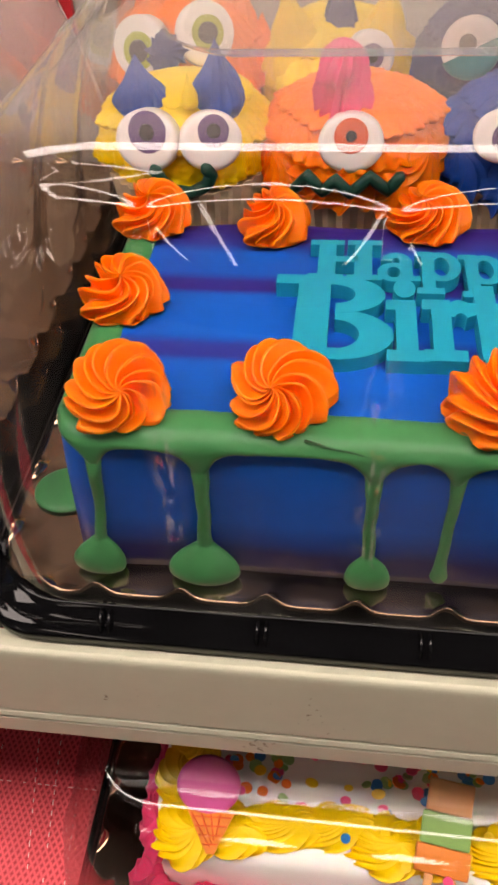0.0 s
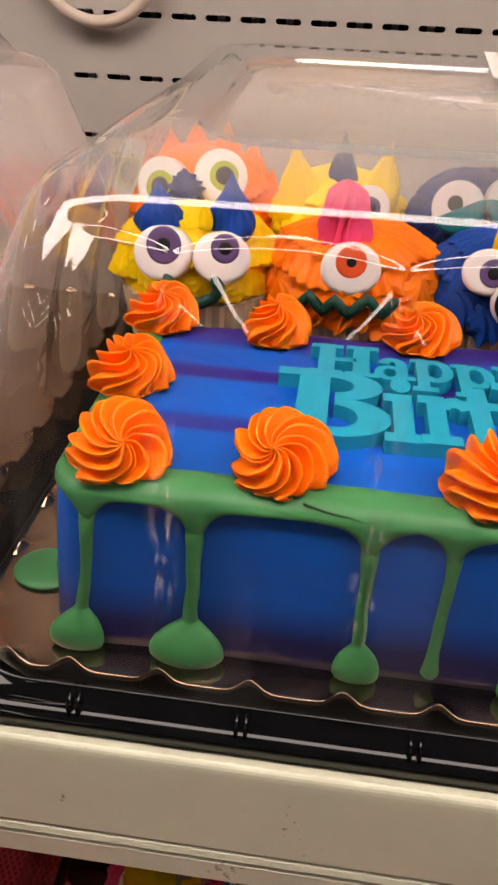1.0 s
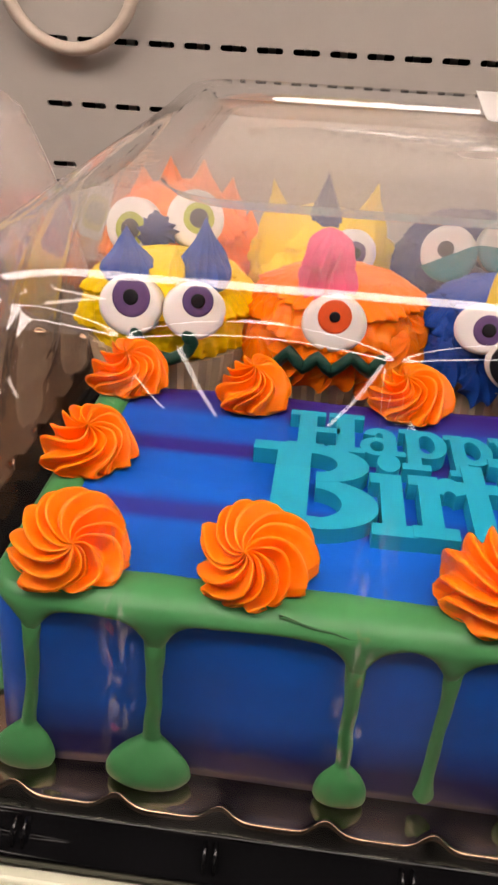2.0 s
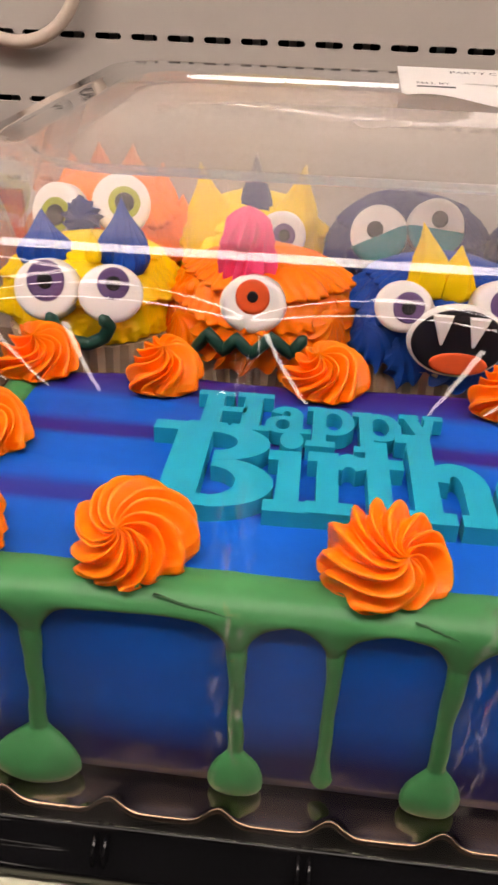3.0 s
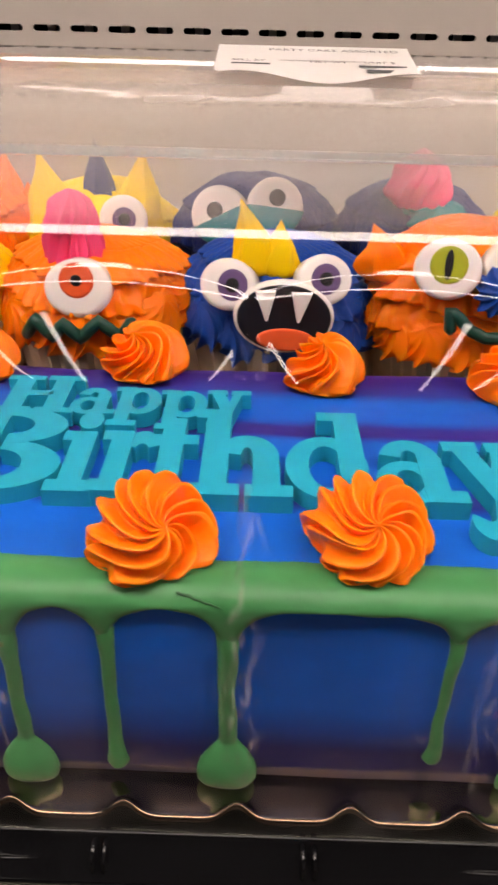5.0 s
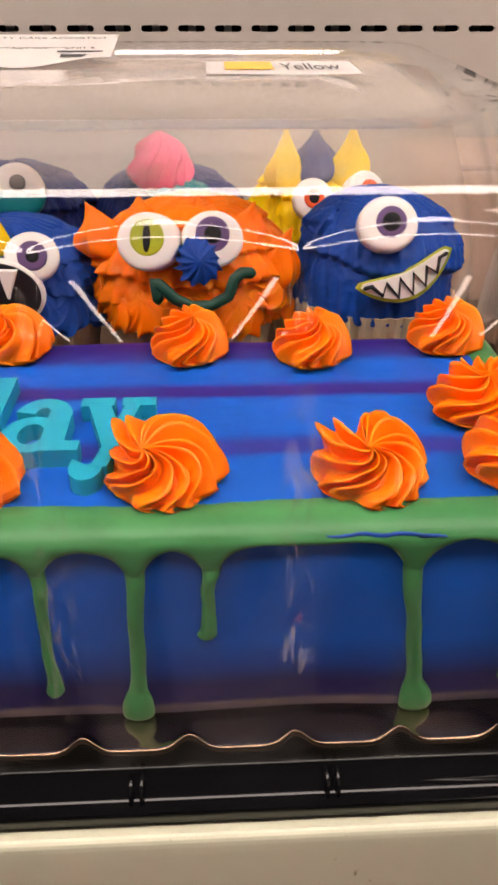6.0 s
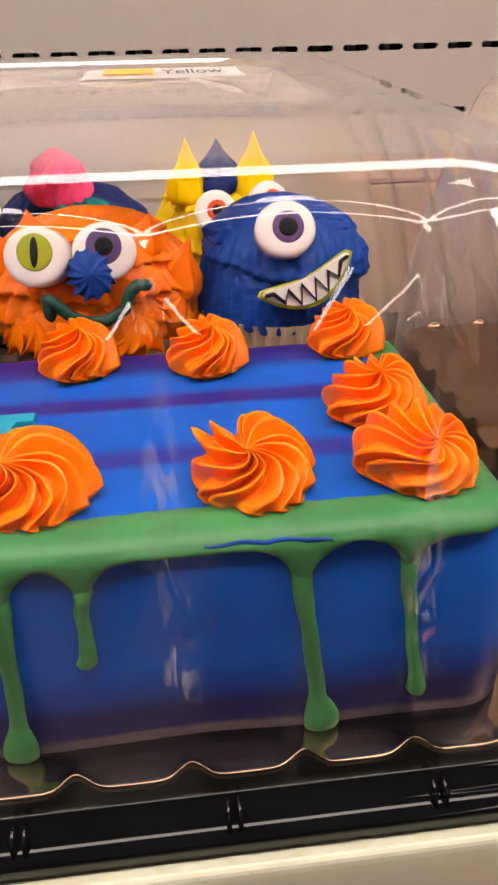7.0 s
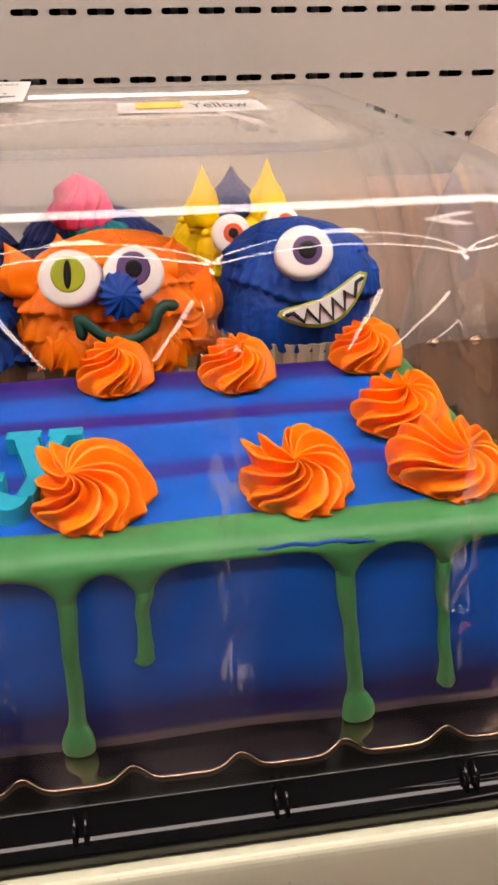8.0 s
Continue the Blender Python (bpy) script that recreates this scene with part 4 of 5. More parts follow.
        if blob:
            # a drop that hangs against the foot of the cake and spreads on the board
            for h, q in ((0.95, 0.06), (0.88, 0.20), (0.78, 0.42), (0.66, 0.66), (0.52, 0.86), (0.38, 0.97), (0.24, 1.0), (0.12, 0.97), (0.03, 0.86), (-0.02, 0.6)):
                wd, th, cy = wide + (blob - wide) * q, thick + (blob * 0.42 - thick) * q, y - blob * 0.22 * q
                loops.append([(x + (xb - x) * q + wd * math.cos(a) * (1 + 0.10 * q * noise.noise((math.cos(a) * 1.5 + xb * 60, math.sin(a) * 1.5, 3))), cy + th * math.sin(a) * (1 + 0.12 * q * noise.noise((math.cos(a) + xb * 90, math.sin(a), 7))), end * h) for a in [2 * math.pi * m / 24 for m in range(24)]])
        loft(bm, loops, True, True)
        part("drip", bm, M["green"], parent)


def rosettes(parent):
    kinds = [piped(0.0142, 0.0152, 12, 1.7, 0.22, (0.001, 0.0), 1, rose=True, nod=0.80), piped(0.0140, 0.0175, 12, 1.5, 0.24, (-0.0040, 0.0), 2, rose="peak", nod=0.60, tail=2.5), piped(0.0126, 0.0162, 12, 1.5, 0.23, (0.000, 0.0), 3, rose="peak", nod=0.32),
             piped(0.0140, 0.0160, 12, 1.5, 0.24, (-0.002, 0.0), 4, rose="peak", nod=0.45), piped(0.0142, 0.0155, 13, 1.6, 0.22, (-0.001, 0.0), 5, rose=True, nod=0.72)]
    meshes = []
    for bm in kinds:
        ob = part("rosette", bm, M["orange"])
        meshes.append(ob.data)
        bpy.data.objects.remove(ob)
    row = [(-0.1390, 0.0130, 0, 15), (-0.0965, 0.0155, 4, -10), (-0.0425, 0.0150, 0, 25), (0.0040, 0.0175, 4, 12), (0.0505, 0.0200, 1, -5), (0.0990, 0.0190, 1, 10), (0.1360, 0.0205, 4, 30),
           (-0.1480, 0.0570, 3, 40), (-0.1480, 0.1030, 3, 25), (-0.1065, 0.0980, 2, 10), (-0.0555, 0.1030, 3, -20), (-0.0010, 0.0970, 2, -15), (0.0545, 0.0935, 2, 30), (0.0930, 0.0900, 2, 28), (0.1375, 0.0975, 2, 5), (0.1350, 0.0530, 3, 20)]
    for x, y, kind, turn in row:
        ob = new("rosette", meshes[kind])
        ob.parent = parent
        ob.matrix_basis = pose(x, y, 0.0558, 0, 0, turn)


def bar(x0, x1, y0, y1):
    return [(x0, y0), (x1, y0), (x1, y1), (x0, y1)]


def arc(cx, cy, rx, ry, tx, ty, a0=0, a1=360, n=28):
    """A band along an ellipse, thicker at its sides (tx) than at its top and foot (ty)."""
    out, inn = [], []
    for k in range(n + 1):
        a = radians(a0 + (a1 - a0) * k / n)
        out.append((cx + rx * math.cos(a), cy + ry * math.sin(a)))
        inn.append((cx + (rx - tx) * math.cos(a), cy + (ry - ty) * math.sin(a)))
    return [(out[k], out[k + 1], inn[k + 1], inn[k]) for k in range(n)]


GLYPHS = {
    "B": (0.80, [bar(0.16, 0.38, 0, 1), bar(0, 0.44, 0, 0.12), bar(0, 0.44, 0.88, 1)], [arc(0.42, 0.765, 0.33, 0.235, 0.20, 0.12, -90, 90), arc(0.42, 0.285, 0.38, 0.285, 0.22, 0.12, -90, 90)]),
    "i": (0.40, [bar(0.10, 0.32, 0, 0.70), bar(0, 0.42, 0, 0.12), bar(0, 0.2, 0.58, 0.70)], [arc(0.21, 0.86, 0.12, 0.12, 0.12, 0.12)]),
    "r": (0.56, [bar(0.10, 0.32, 0, 0.70), bar(0, 0.46, 0, 0.12), bar(0, 0.2, 0.58, 0.70)], [arc(0.43, 0.48, 0.19, 0.23, 0.12, 0.16, 15, 165)]),
    "t": (0.40, [bar(0.08, 0.30, 0.06, 0.92), bar(-0.06, 0.44, 0.58, 0.70), bar(0.1, 0.4, 0, 0.12)], []),
    "h": (0.84, [bar(0.10, 0.32, 0, 1.04), bar(0, 0.42, 0, 0.12), bar(0, 0.2, 0.92, 1.04), bar(0.52, 0.74, 0, 0.46), bar(0.46, 0.84, 0, 0.12)], [arc(0.47, 0.44, 0.27, 0.26, 0.22, 0.15, 0, 170)]),
    "d": (0.76, [bar(0.44, 0.66, 0, 1.04), bar(0.30, 0.5, 0.92, 1.04), bar(0.5, 0.78, 0, 0.12)], [arc(0.34, 0.35, 0.34, 0.36, 0.19, 0.12)]),
    "a": (0.72, [bar(0.40, 0.62, 0, 0.50), bar(0.5, 0.76, 0, 0.12)], [arc(0.29, 0.22, 0.29, 0.23, 0.17, 0.10), arc(0.34, 0.46, 0.28, 0.25, 0.20, 0.13, 0, 165)]),
    "y": (0.78, [[(0.06, 0.66), (0.30, 0.66), (0.50, 0.16), (0.34, -0.02)], [(0.50, 0.66), (0.66, 0.66), (0.40, -0.20), (0.24, -0.20)], bar(0, 0.36, 0.58, 0.70), bar(0.44, 0.80, 0.58, 0.70)], [arc(0.20, -0.18, 0.16, 0.16, 0.16, 0.14, 150, 380)]),
    "H": (0.92, [bar(0.12, 0.34, 0, 1), bar(0.58, 0.80, 0, 1), bar(0, 0.44, 0, 0.13), bar(0, 0.44, 0.87, 1), bar(0.48, 0.92, 0, 0.13), bar(0.48, 0.92, 0.87, 1), bar(0.3, 0.62, 0.43, 0.57)], []),
    "p": (0.80, [bar(0.10, 0.32, -0.32, 0.70), bar(0, 0.46, -0.32, -0.18), bar(0, 0.2, 0.58, 0.70)], [arc(0.44, 0.35, 0.34, 0.36, 0.20, 0.13)]),
}


def letter(parent, ch, x, y, wide, high, turn, lift):
    """One thick slab-serif letter, lying flat."""
    w, plain, curved = GLYPHS[ch]
    bm = bmesh.new()
    def spot(p, k):
        return p[0] / w * wide + 0.00003 * k, p[1] * high + 0.00003 * k
    for k, q in enumerate(plain):
        top = lift - 0.00004 * (k % 5)
        lo = [bm.verts.new((*spot(p, k), 0.0)) for p in q]
        hi = [bm.verts.new((*spot(p, k), top)) for p in q]
        bm.faces.new(hi)
        bm.faces.new(lo[::-1])
        for i in range(4):
            j = (i + 1) % 4
            bm.faces.new((lo[i], lo[j], hi[j], hi[i]))
    for k, band in enumerate(curved):
        # one unbroken bent bar
        top = lift - 0.00022 - 0.00004 * k
        out = [q[0] for q in band] + [band[-1][1]]
        inn = [q[3] for q in band] + [band[-1][2]]
        rows = [[bm.verts.new((*spot(o, k), 0.0)), bm.verts.new((*spot(o, k), top)), bm.verts.new((*spot(i, k), top)), bm.verts.new((*spot(i, k), 0.0))] for o, i in zip(out, inn)]
        for a, b in zip(rows, rows[1:]):
            for i in range(4):
                j = (i + 1) % 4
                bm.faces.new((a[i], a[j], b[j], b[i]))
        bm.faces.new(rows[0][::-1])
        bm.faces.new(rows[-1])
    bmesh.ops.recalc_face_normals(bm, faces=bm.faces)
    return part("letter", bm, M["topper"], parent, flat=True, at=pose(x, y, 0, 0, 0, turn))


def topper():
    """Thick teal lettering, joined into one plate."""
    ob = thing("cake_topper", "teal plastic lettering that reads Happy Birthday, lying on the cake", "cake topper", at=(0, 0, 0.0564))
    for text, y0, high, edges in (("Birthday", 0.0290, 0.0385, (-0.1025, -0.0700, -0.0600, -0.0470, -0.0370, -0.0135, 0.0080, 0.0265, 0.0460)), ("Happy", 0.0662, 0.0215, (-0.0935, -0.0725, -0.0610, -0.0480, -0.0350, -0.0230))):
        for k, (ch, a, b) in enumerate(zip(text, edges, edges[1:])):
            wide = (b - a) * (1.06 if ch != "y" else 1.0)
            letter(ob, ch, a, y0 + 0.0004 * (k % 3), wide, high, 0.4 * (k % 2), (0.0050 if text == "Birthday" else 0.0046) - 0.00025 * (k % 2))
    return ob


# ---- cupcakes ----
def cupcake(name_label, x, y, base, rx=0.034, coils=5, seed=1, ragged=0.05, top=0.036, dome=None):
    ob = thing("cupcake", name_label, "cupcake", "cupcakes beside the sheet cake", at=(x, y, 0))
    bm = bmesh.new()
    n = 72
    loops = []
    for k, (z, r) in enumerate(((0.002, 0.022), (0.0022, 0.0245), (0.02, 0.0275), (0.046, 0.0318), (0.0515, 0.0326), (0.0515, 0.0316), (0.0505, 0.0290))):
        loops.append([((r + 0.0007 * (1 if i % 2 else -1)) * math.cos(2 * math.pi * i / n), (r + 0.0007 * (1 if i % 2 else -1)) * math.sin(2 * math.pi * i / n), z) for i in range(n)])
    loft(bm, loops, True, True)
    part("paper_cup", bm, M["paper"], ob, "fluted parchment paper cup", flat=True)
    ob["rx"], ob["rz"] = rx, top
    part("frosting", mound(rx, 0.031, dome or top, coils, ragged, seed), base, ob, at=pose(0, 0, 0.064))
    return ob


def on_front(ob, px, pz, out=0.0):
    """Place and normal on the front of a cupcake's frosting, at world x and z."""
    rx, ry, rz = ob["rx"], 0.031, ob["rz"]
    a, b = (px - ob.location.x) / rx, (pz - 0.064) / rz
    c = math.sqrt(max(0.02, 1 - a * a - b * b))
    n = Vector((a / rx, -c / ry, b / rz)).normalized()
    return Vector((px - ob.location.x, -ry * c, pz)) + n * out, n


def eye(ob, px, pz, r, iris, ir=0.5, pr=0.45, gaze=(0, 0), squash=1.0, slit=False, lidded=None):
    n = (on_front(ob, px, pz)[1] + Vector((0, -0.8, 0))).normalized()
    m = facing((px - ob.location.x, -0.0300, pz - 0.0008), n)
    e = part("eye", disc(bmesh.new(), r, r * squash, 0.0022, back=0.006), M["white"], ob, "round white sugar eye", at=m)
    g = (gaze[0] * r, gaze[1] * r)
    part("iris", disc(bmesh.new(), r * ir, r * ir, 0.0007), M[iris], e, at=Matrix.Translation((g[0], g[1], 0.0020)))
    part("pupil", disc(bmesh.new(), r * ir * (0.22 if slit else pr), r * ir * (0.8 if slit else pr), 0.0005), M["black"], e, at=Matrix.Translation((g[0] * 1.05, g[1] * 1.05, 0.0027)))
    if lidded:
        bm = disc(bmesh.new(), r * 1.04, r * 1.04, 0.0030)
        for v in list(bm.verts):
            if v.co.y > -0.10 * r + 0.55 * v.co.x * lidded[1]:
                v.co.y = -0.10 * r + 0.55 * v.co.x * lidded[1]
        part("eyelid", bm, M[lidded[0]], e, at=Matrix.Translation((0, 0, 0.0006)))
    return e


def spike(ob, px, py, pz, r, h, mat, lean=(0, 0), lobes=9, seed=0, tilt=0, name="tuft", flat=1.0, depth=0.16):
    tall = ((0.0, 0.80), (0.08, 0.95), (0.18, 1.0), (0.35, 0.90), (0.52, 0.70), (0.70, 0.42), (0.85, 0.20), (1.0, 0.02))
    part(name, piped(r, h, lobes, 0.25, depth, lean, seed, 22, tall, flat), mat, ob, at=pose(px - ob.location.x, py - ob.location.y, pz, tilt, 0, 0))


def line_on(ob, pts, r, mat, name="mouth"):
    bm = bmesh.new()
    path = []
    for (ax, az), (bx, bz) in zip(pts, pts[1:]):
        for k in range(4):
            s = k / 4
            path.append(on_front(ob, ax + (bx - ax) * s, az + (bz - az) * s, 0.0056)[0])
    path.append(on_front(ob, *pts[-1], 0.0056)[0])
    tube(bm, path, r, 9)
    part(name, bm, mat, ob, "piped dark green mouth")


def skirt(c, mat, count, r, reach, z, seed, h=0.010):
    """A ring of small combed petals round the foot of the frosting."""
    rnd = random.Random(seed)
    for k in range(count):
        a = math.pi * (-1.0 + (k + 0.5) / count) + rnd.uniform(-0.1, 0.1)
        x, y = math.cos(a) * c["rx"] * reach, math.sin(a) * 0.031 * reach
        m = Matrix.Translation((x, y, z + rnd.uniform(-0.002, 0.003))) @ Matrix.Rotation(a + math.pi / 2, 4, "Z") @ Matrix.Rotation(radians(58), 4, "X")
        part("petal", piped(r * rnd.uniform(0.9, 1.15), h, 11, rnd.uniform(0.6, 1.5), 0.26, (rnd.uniform(-0.003, 0.003), 0.002), seed * 20 + k, 16), mat, c, at=m)


FRONT, BACK = 0.163, 0.2240


def cupcakes():
    made = []
    # yellow, two eyes, blue ears
    c = cupcake("yellow frosted cupcake with two purple eyes and blue ears", -0.1465, FRONT, M["yellow"], 0.0335, 3, 11, 0.05, 0.023, 0.0185)
    made.append(c)
    eye(c, -0.1555, 0.0725, 0.0116, "purple", 0.62, 0.4, (0.1, 0.28), 0.92)
    eye(c, -0.1320, 0.0725, 0.0112, "purple", 0.5, 0.45, (0.1, 0.32), 0.9)
    line_on(c, [(-0.1515, 0.0640), (-0.1500, 0.0610), (-0.1465, 0.0575), (-0.1410, 0.0562), (-0.1360, 0.0585), (-0.1340, 0.0620), (-0.1355, 0.0640)], 0.0024, M["bottle"])
    spike(c, -0.1600, 0.150, 0.0745, 0.0098, 0.0205, M["blue"], seed=3, lobes=14, depth=0.08)
    spike(c, -0.1310, 0.150, 0.0745, 0.0098, 0.0260, M["blue"], seed=4, lobes=14, depth=0.08)
    spike(c, -0.1400, 0.142, 0.080, 0.0030, 0.012, M["yellow"], seed=5)
    # orange, one eye, pink top
    c = cupcake("orange frosted cupcake with one red eye and pink top", -0.0815, FRONT, M["orange"], 0.0345, 4, 12, 0.065, 0.026, 0.0185)
    made.append(c)
    eye(c, -0.0825, 0.0720, 0.0115, "redor", 0.52, 0.32, (0, 0.26), 0.86)
    line_on(c, [(-0.0995, 0.0560), (-0.0952, 0.0619), (-0.0905, 0.0568), (-0.0865, 0.0617), (-0.0820, 0.0570), (-0.0760, 0.0627), (-0.0702, 0.0571), (-0.0668, 0.0615)], 0.0022, M["bottle"])
    skirt(c, M["orange"], 7, 0.0125, 0.80, 0.0555, 3)
    knot = ((0.0, 0.85), (0.08, 1.0), (0.25, 1.0), (0.40, 0.90), (0.46, 0.82), (0.52, 0.92), (0.64, 0.90), (0.75, 0.84), (0.86, 0.70), (0.95, 0.40), (1.0, 0.05))
    part("topknot", piped(0.0104, 0.0250, 13, 0.5, 0.36, (0.0, 0.002), 61, 34, knot), M["pink"], c, at=pose(-0.0865 + 0.0815, 0.148 - FRONT, 0.0750))
    # blue, open mouth with fangs
    c = cupcake("blue frosted cupcake with an open fanged mouth", -0.0145, FRONT, M["blue"], 0.0345, 4, 13, 0.07, 0.024, 0.0190)
    made.append(c)
    eye(c, -0.0320, 0.0750, 0.0096, "purple", 0.55, 0.45, (0.25, 0.0), 0.9)
    eye(c, 0.0003, 0.0775, 0.0094, "purple", 0.55, 0.45, (0.0, 0.0), 0.9)
    p, n = on_front(c, -0.0130, 0.0648, 0.0036)
    n = (n + Vector((0, -0.9, 0))).normalized()
    mth = part("mouth", disc(bmesh.new(), 0.0170, 0.0128, 0.0022), M["white"], c, "open black mouth with a white rim", at=facing(p, n, -2))
    part("throat", disc(bmesh.new(), 0.0158, 0.0116, 0.0006), M["black"], mth, at=Matrix.Translation((0, 0.0002, 0.0021)))
    part("tongue", disc(bmesh.new(), 0.0098, 0.0040, 0.0006), M["redor"], mth, "red tongue", at=Matrix.Translation((0.001, -0.0070, 0.0029)))
    for fx, dx in ((-0.0068, 0.001), (0.0053, -0.0005)):
        bm = bmesh.new()
        loft(bm, [[(fx - 0.0036, 0.0098, 0.0026), (fx + 0.0036, 0.0098, 0.0026), (fx + 0.0004 + dx, -0.0008, 0.0028), (fx - 0.0004 + dx, -0.0008, 0.0028)], [(fx - 0.0030, 0.0095, 0.0042), (fx + 0.0030, 0.0095, 0.0042), (fx + 0.0003 + dx, -0.0002, 0.0036), (fx - 0.0003 + dx, -0.0002, 0.0036)]], True, True)
        part("fang", bm, M["white"], mth, flat=True)
    skirt(c, M["blue"], 7, 0.0115, 0.80, 0.0530, 4)
    spike(c, -0.0232, 0.1405, 0.0760, 0.0085, 0.0245, M["yellow"], (-0.005, 0), seed=7, lobes=6, flat=0.6, name="nose")
    spike(c, -0.0148, 0.1400, 0.0755, 0.0080, 0.0185, M["yellow"], (0.000, 0), seed=8, lobes=6, flat=0.6, name="nose")
    # orange cat
    c = cupcake("orange frosted cat-faced cupcake with pointed ears", 0.0545, FRONT, M["orange"], 0.0370, 6, 14, 0.06, 0.033, 0.0265)
    made.append(c)
    eye(c, 0.0405, 0.0822, 0.0111, "olive", 0.56, 0.5, (0.02, 0.12), 0.9, slit=True)
    eye(c, 0.0630, 0.0828, 0.0107, "purple", 0.56, 0.5, (-0.02, 0.15), 0.9)
    skirt(c, M["orange"], 8, 0.0115, 0.82, 0.0545, 5)
    n = on_front(c, 0.0580, 0.0765)[1]
    p = (0.0580 - 0.0545, -0.0310, 0.0752)
    part("nose", piped(0.0090, 0.0065, 13, 0.4, 0.26, (0, 0), 21, 12), M["blue"], c, "navy piped star nose", at=facing(p, n + Vector((0, -0.6, 0))))
    line_on(c, [(0.0445, 0.0625), (0.0438, 0.0682), (0.0462, 0.0665), (0.0500, 0.0630), (0.0550, 0.0606), (0.0610, 0.0606), (0.0665, 0.0632), (0.0685, 0.0682), (0.0708, 0.0698), (0.0738, 0.0692)], 0.0021, M["bottle"])
    for px, pz, r, h, dx in ((0.0235, 0.077, 0.0110, 0.019, -0.006), (0.0375, 0.081, 0.0095, 0.0175, -0.001), (0.0580, 0.081, 0.0095, 0.0170, 0.0), (0.0745, 0.078, 0.0105, 0.0175, 0.004), (0.0855, 0.064, 0.0105, 0.022, 0.007)):
        spike(c, px, 0.152, pz - 0.0055, r, h, M["orange"], (dx, 0), lobes=6, seed=int(px * 1e4) % 50, name="ear", flat=0.7, depth=0.2)
    # blue one-eyed grin
    c = cupcake("blue frosted one-eyed cupcake with a toothy grin", 0.1275, FRONT + 0.002, M["blue"], 0.0320, 3, 15, 0.04, 0.033, 0.028)
    made.append(c)
    eye(c, 0.1243, 0.0868, 0.0105, "purple", 0.52, 0.6, (0.08, 0.05), 0.92)
    grin(c, 0.1305, 0.0705)
    for px, pz, r, h in ((0.1075, 0.077, 0.0100, 0.0095), (0.1440, 0.077, 0.0110, 0.0100), (0.1330, 0.082, 0.0100, 0.0090), (0.1180, 0.082, 0.0090, 0.0080), (0.1515, 0.068, 0.0085, 0.0105)):
        part("bump", piped(r, h, 11, 0.5, 0.14, (0.001, 0), int(px * 1e4) % 50), M["blue"], c, at=pose(px - 0.1275, -0.006, pz))
    # back row
    c = cupcake("orange frosted cupcake with lime eyes and a navy nose", -0.1555, BACK, M["orange"], 0.034, 4, 16, 0.06, 0.036, 0.031)
    made.append(c)
    eye(c, -0.1695, 0.0830, 0.0118, "olive", 0.60, 0.6, (0.05, -0.1))
    eye(c, -0.1425, 0.0880, 0.0118, "olive", 0.55, 0.6, (0.1, 0))
    p, n = on_front(c, -0.1570, 0.0790, 0.0070)
    part("nose", piped(0.0085, 0.0060, 13, 0.4, 0.24, (0, 0), 22, 12), M["navy"], c, "navy piped star nose", at=facing(p, n + Vector((0, -0.6, 0))))
    for px, pz, dx in ((-0.1705, 0.083, -0.002), (-0.1595, 0.087, 0.0), (-0.1455, 0.087, 0.001), (-0.1335, 0.080, 0.002), (-0.1240, 0.067, 0.001)):
        spike(c, px, 0.226, pz - 0.0045, 0.0085, 0.022, M["orange"], (dx, 0), seed=int(-px * 1e4) % 50, lobes=7)
    c = cupcake("navy and yellow cupcake with tall leaf horns", -0.0900, BACK, M["yellow"], 0.033, 4, 17, 0.06, 0.032, 0.024)
    made.append(c)
    spike(c, -0.1070, 0.206, 0.064, 0.0125, 0.0385, M["yellow"], (-0.005, 0), lobes=5, seed=31, name="horn", flat=0.5)
    spike(c, -0.0730, 0.206, 0.064, 0.0125, 0.0395, M["yellow"], (0.004, 0), lobes=5, seed=32, name="horn", flat=0.5)
    spike(c, -0.0895, 0.212, 0.070, 0.0095, 0.036, M["navy"], lobes=7, seed=33, name="horn", flat=0.6)
    eye(c, -0.0765, 0.0790, 0.0095, "purple", 0.5, 0.5)
    c = cupcake("navy frosted cupcake with teal-lidded eyes", -0.0240, BACK, M["navy"], 0.036, 4, 18, 0.06, 0.034, 0.027)
    made.append(c)
    eye(c, -0.0385, 0.0820, 0.0112, "black", 0.3, 0.9, (-0.10, 0.12), lidded=("teal", 1))
    eye(c, -0.0160, 0.0860, 0.0110, "black", 0.3, 0.9, (0.05, 0.25), lidded=("teal", -0.25))
    c = cupcake("navy frosted cupcake with a pink top and teal trim", 0.0440, BACK, M["navy"], 0.034, 4, 19, 0.06, 0.026)
    made.append(c)
    part("topknot", piped(0.0135, 0.0215, 16, 0.9, 0.16, (0, 0), 34), M["pink"], c, at=pose(-0.0020, -0.018, 0.0845))
    part("trim", piped(0.0140, 0.0120, 10, 0.6, 0.2, (0, 0), 38), M["teal"], c, at=pose(0.0040, -0.020, 0.0765))
    c = cupcake("yellow frosted cupcake with navy and yellow horns", 0.1115, BACK, M["yellow"], 0.032, 4, 20, 0.06, 0.028)
    made.append(c)
    eye(c, 0.1050, 0.0815, 0.0085, "redor", 0.5, 0.5, (0.1, 0))
    eye(c, 0.1275, 0.0845, 0.0085, "redor", 0.5, 0.5, (0.1, 0))
    spike(c, 0.0945, 0.206, 0.082, 0.0085, 0.0255, M["yellow"], lobes=6, seed=35, name="horn", flat=0.6)
    spike(c, 0.1225, 0.206, 0.083, 0.0085, 0.0260, M["yellow"], lobes=6, seed=36, name="horn", flat=0.6)
    spike(c, 0.1075, 0.210, 0.085, 0.0105, 0.0215, M["navy"], lobes=8, seed=37, name="horn")
    return made


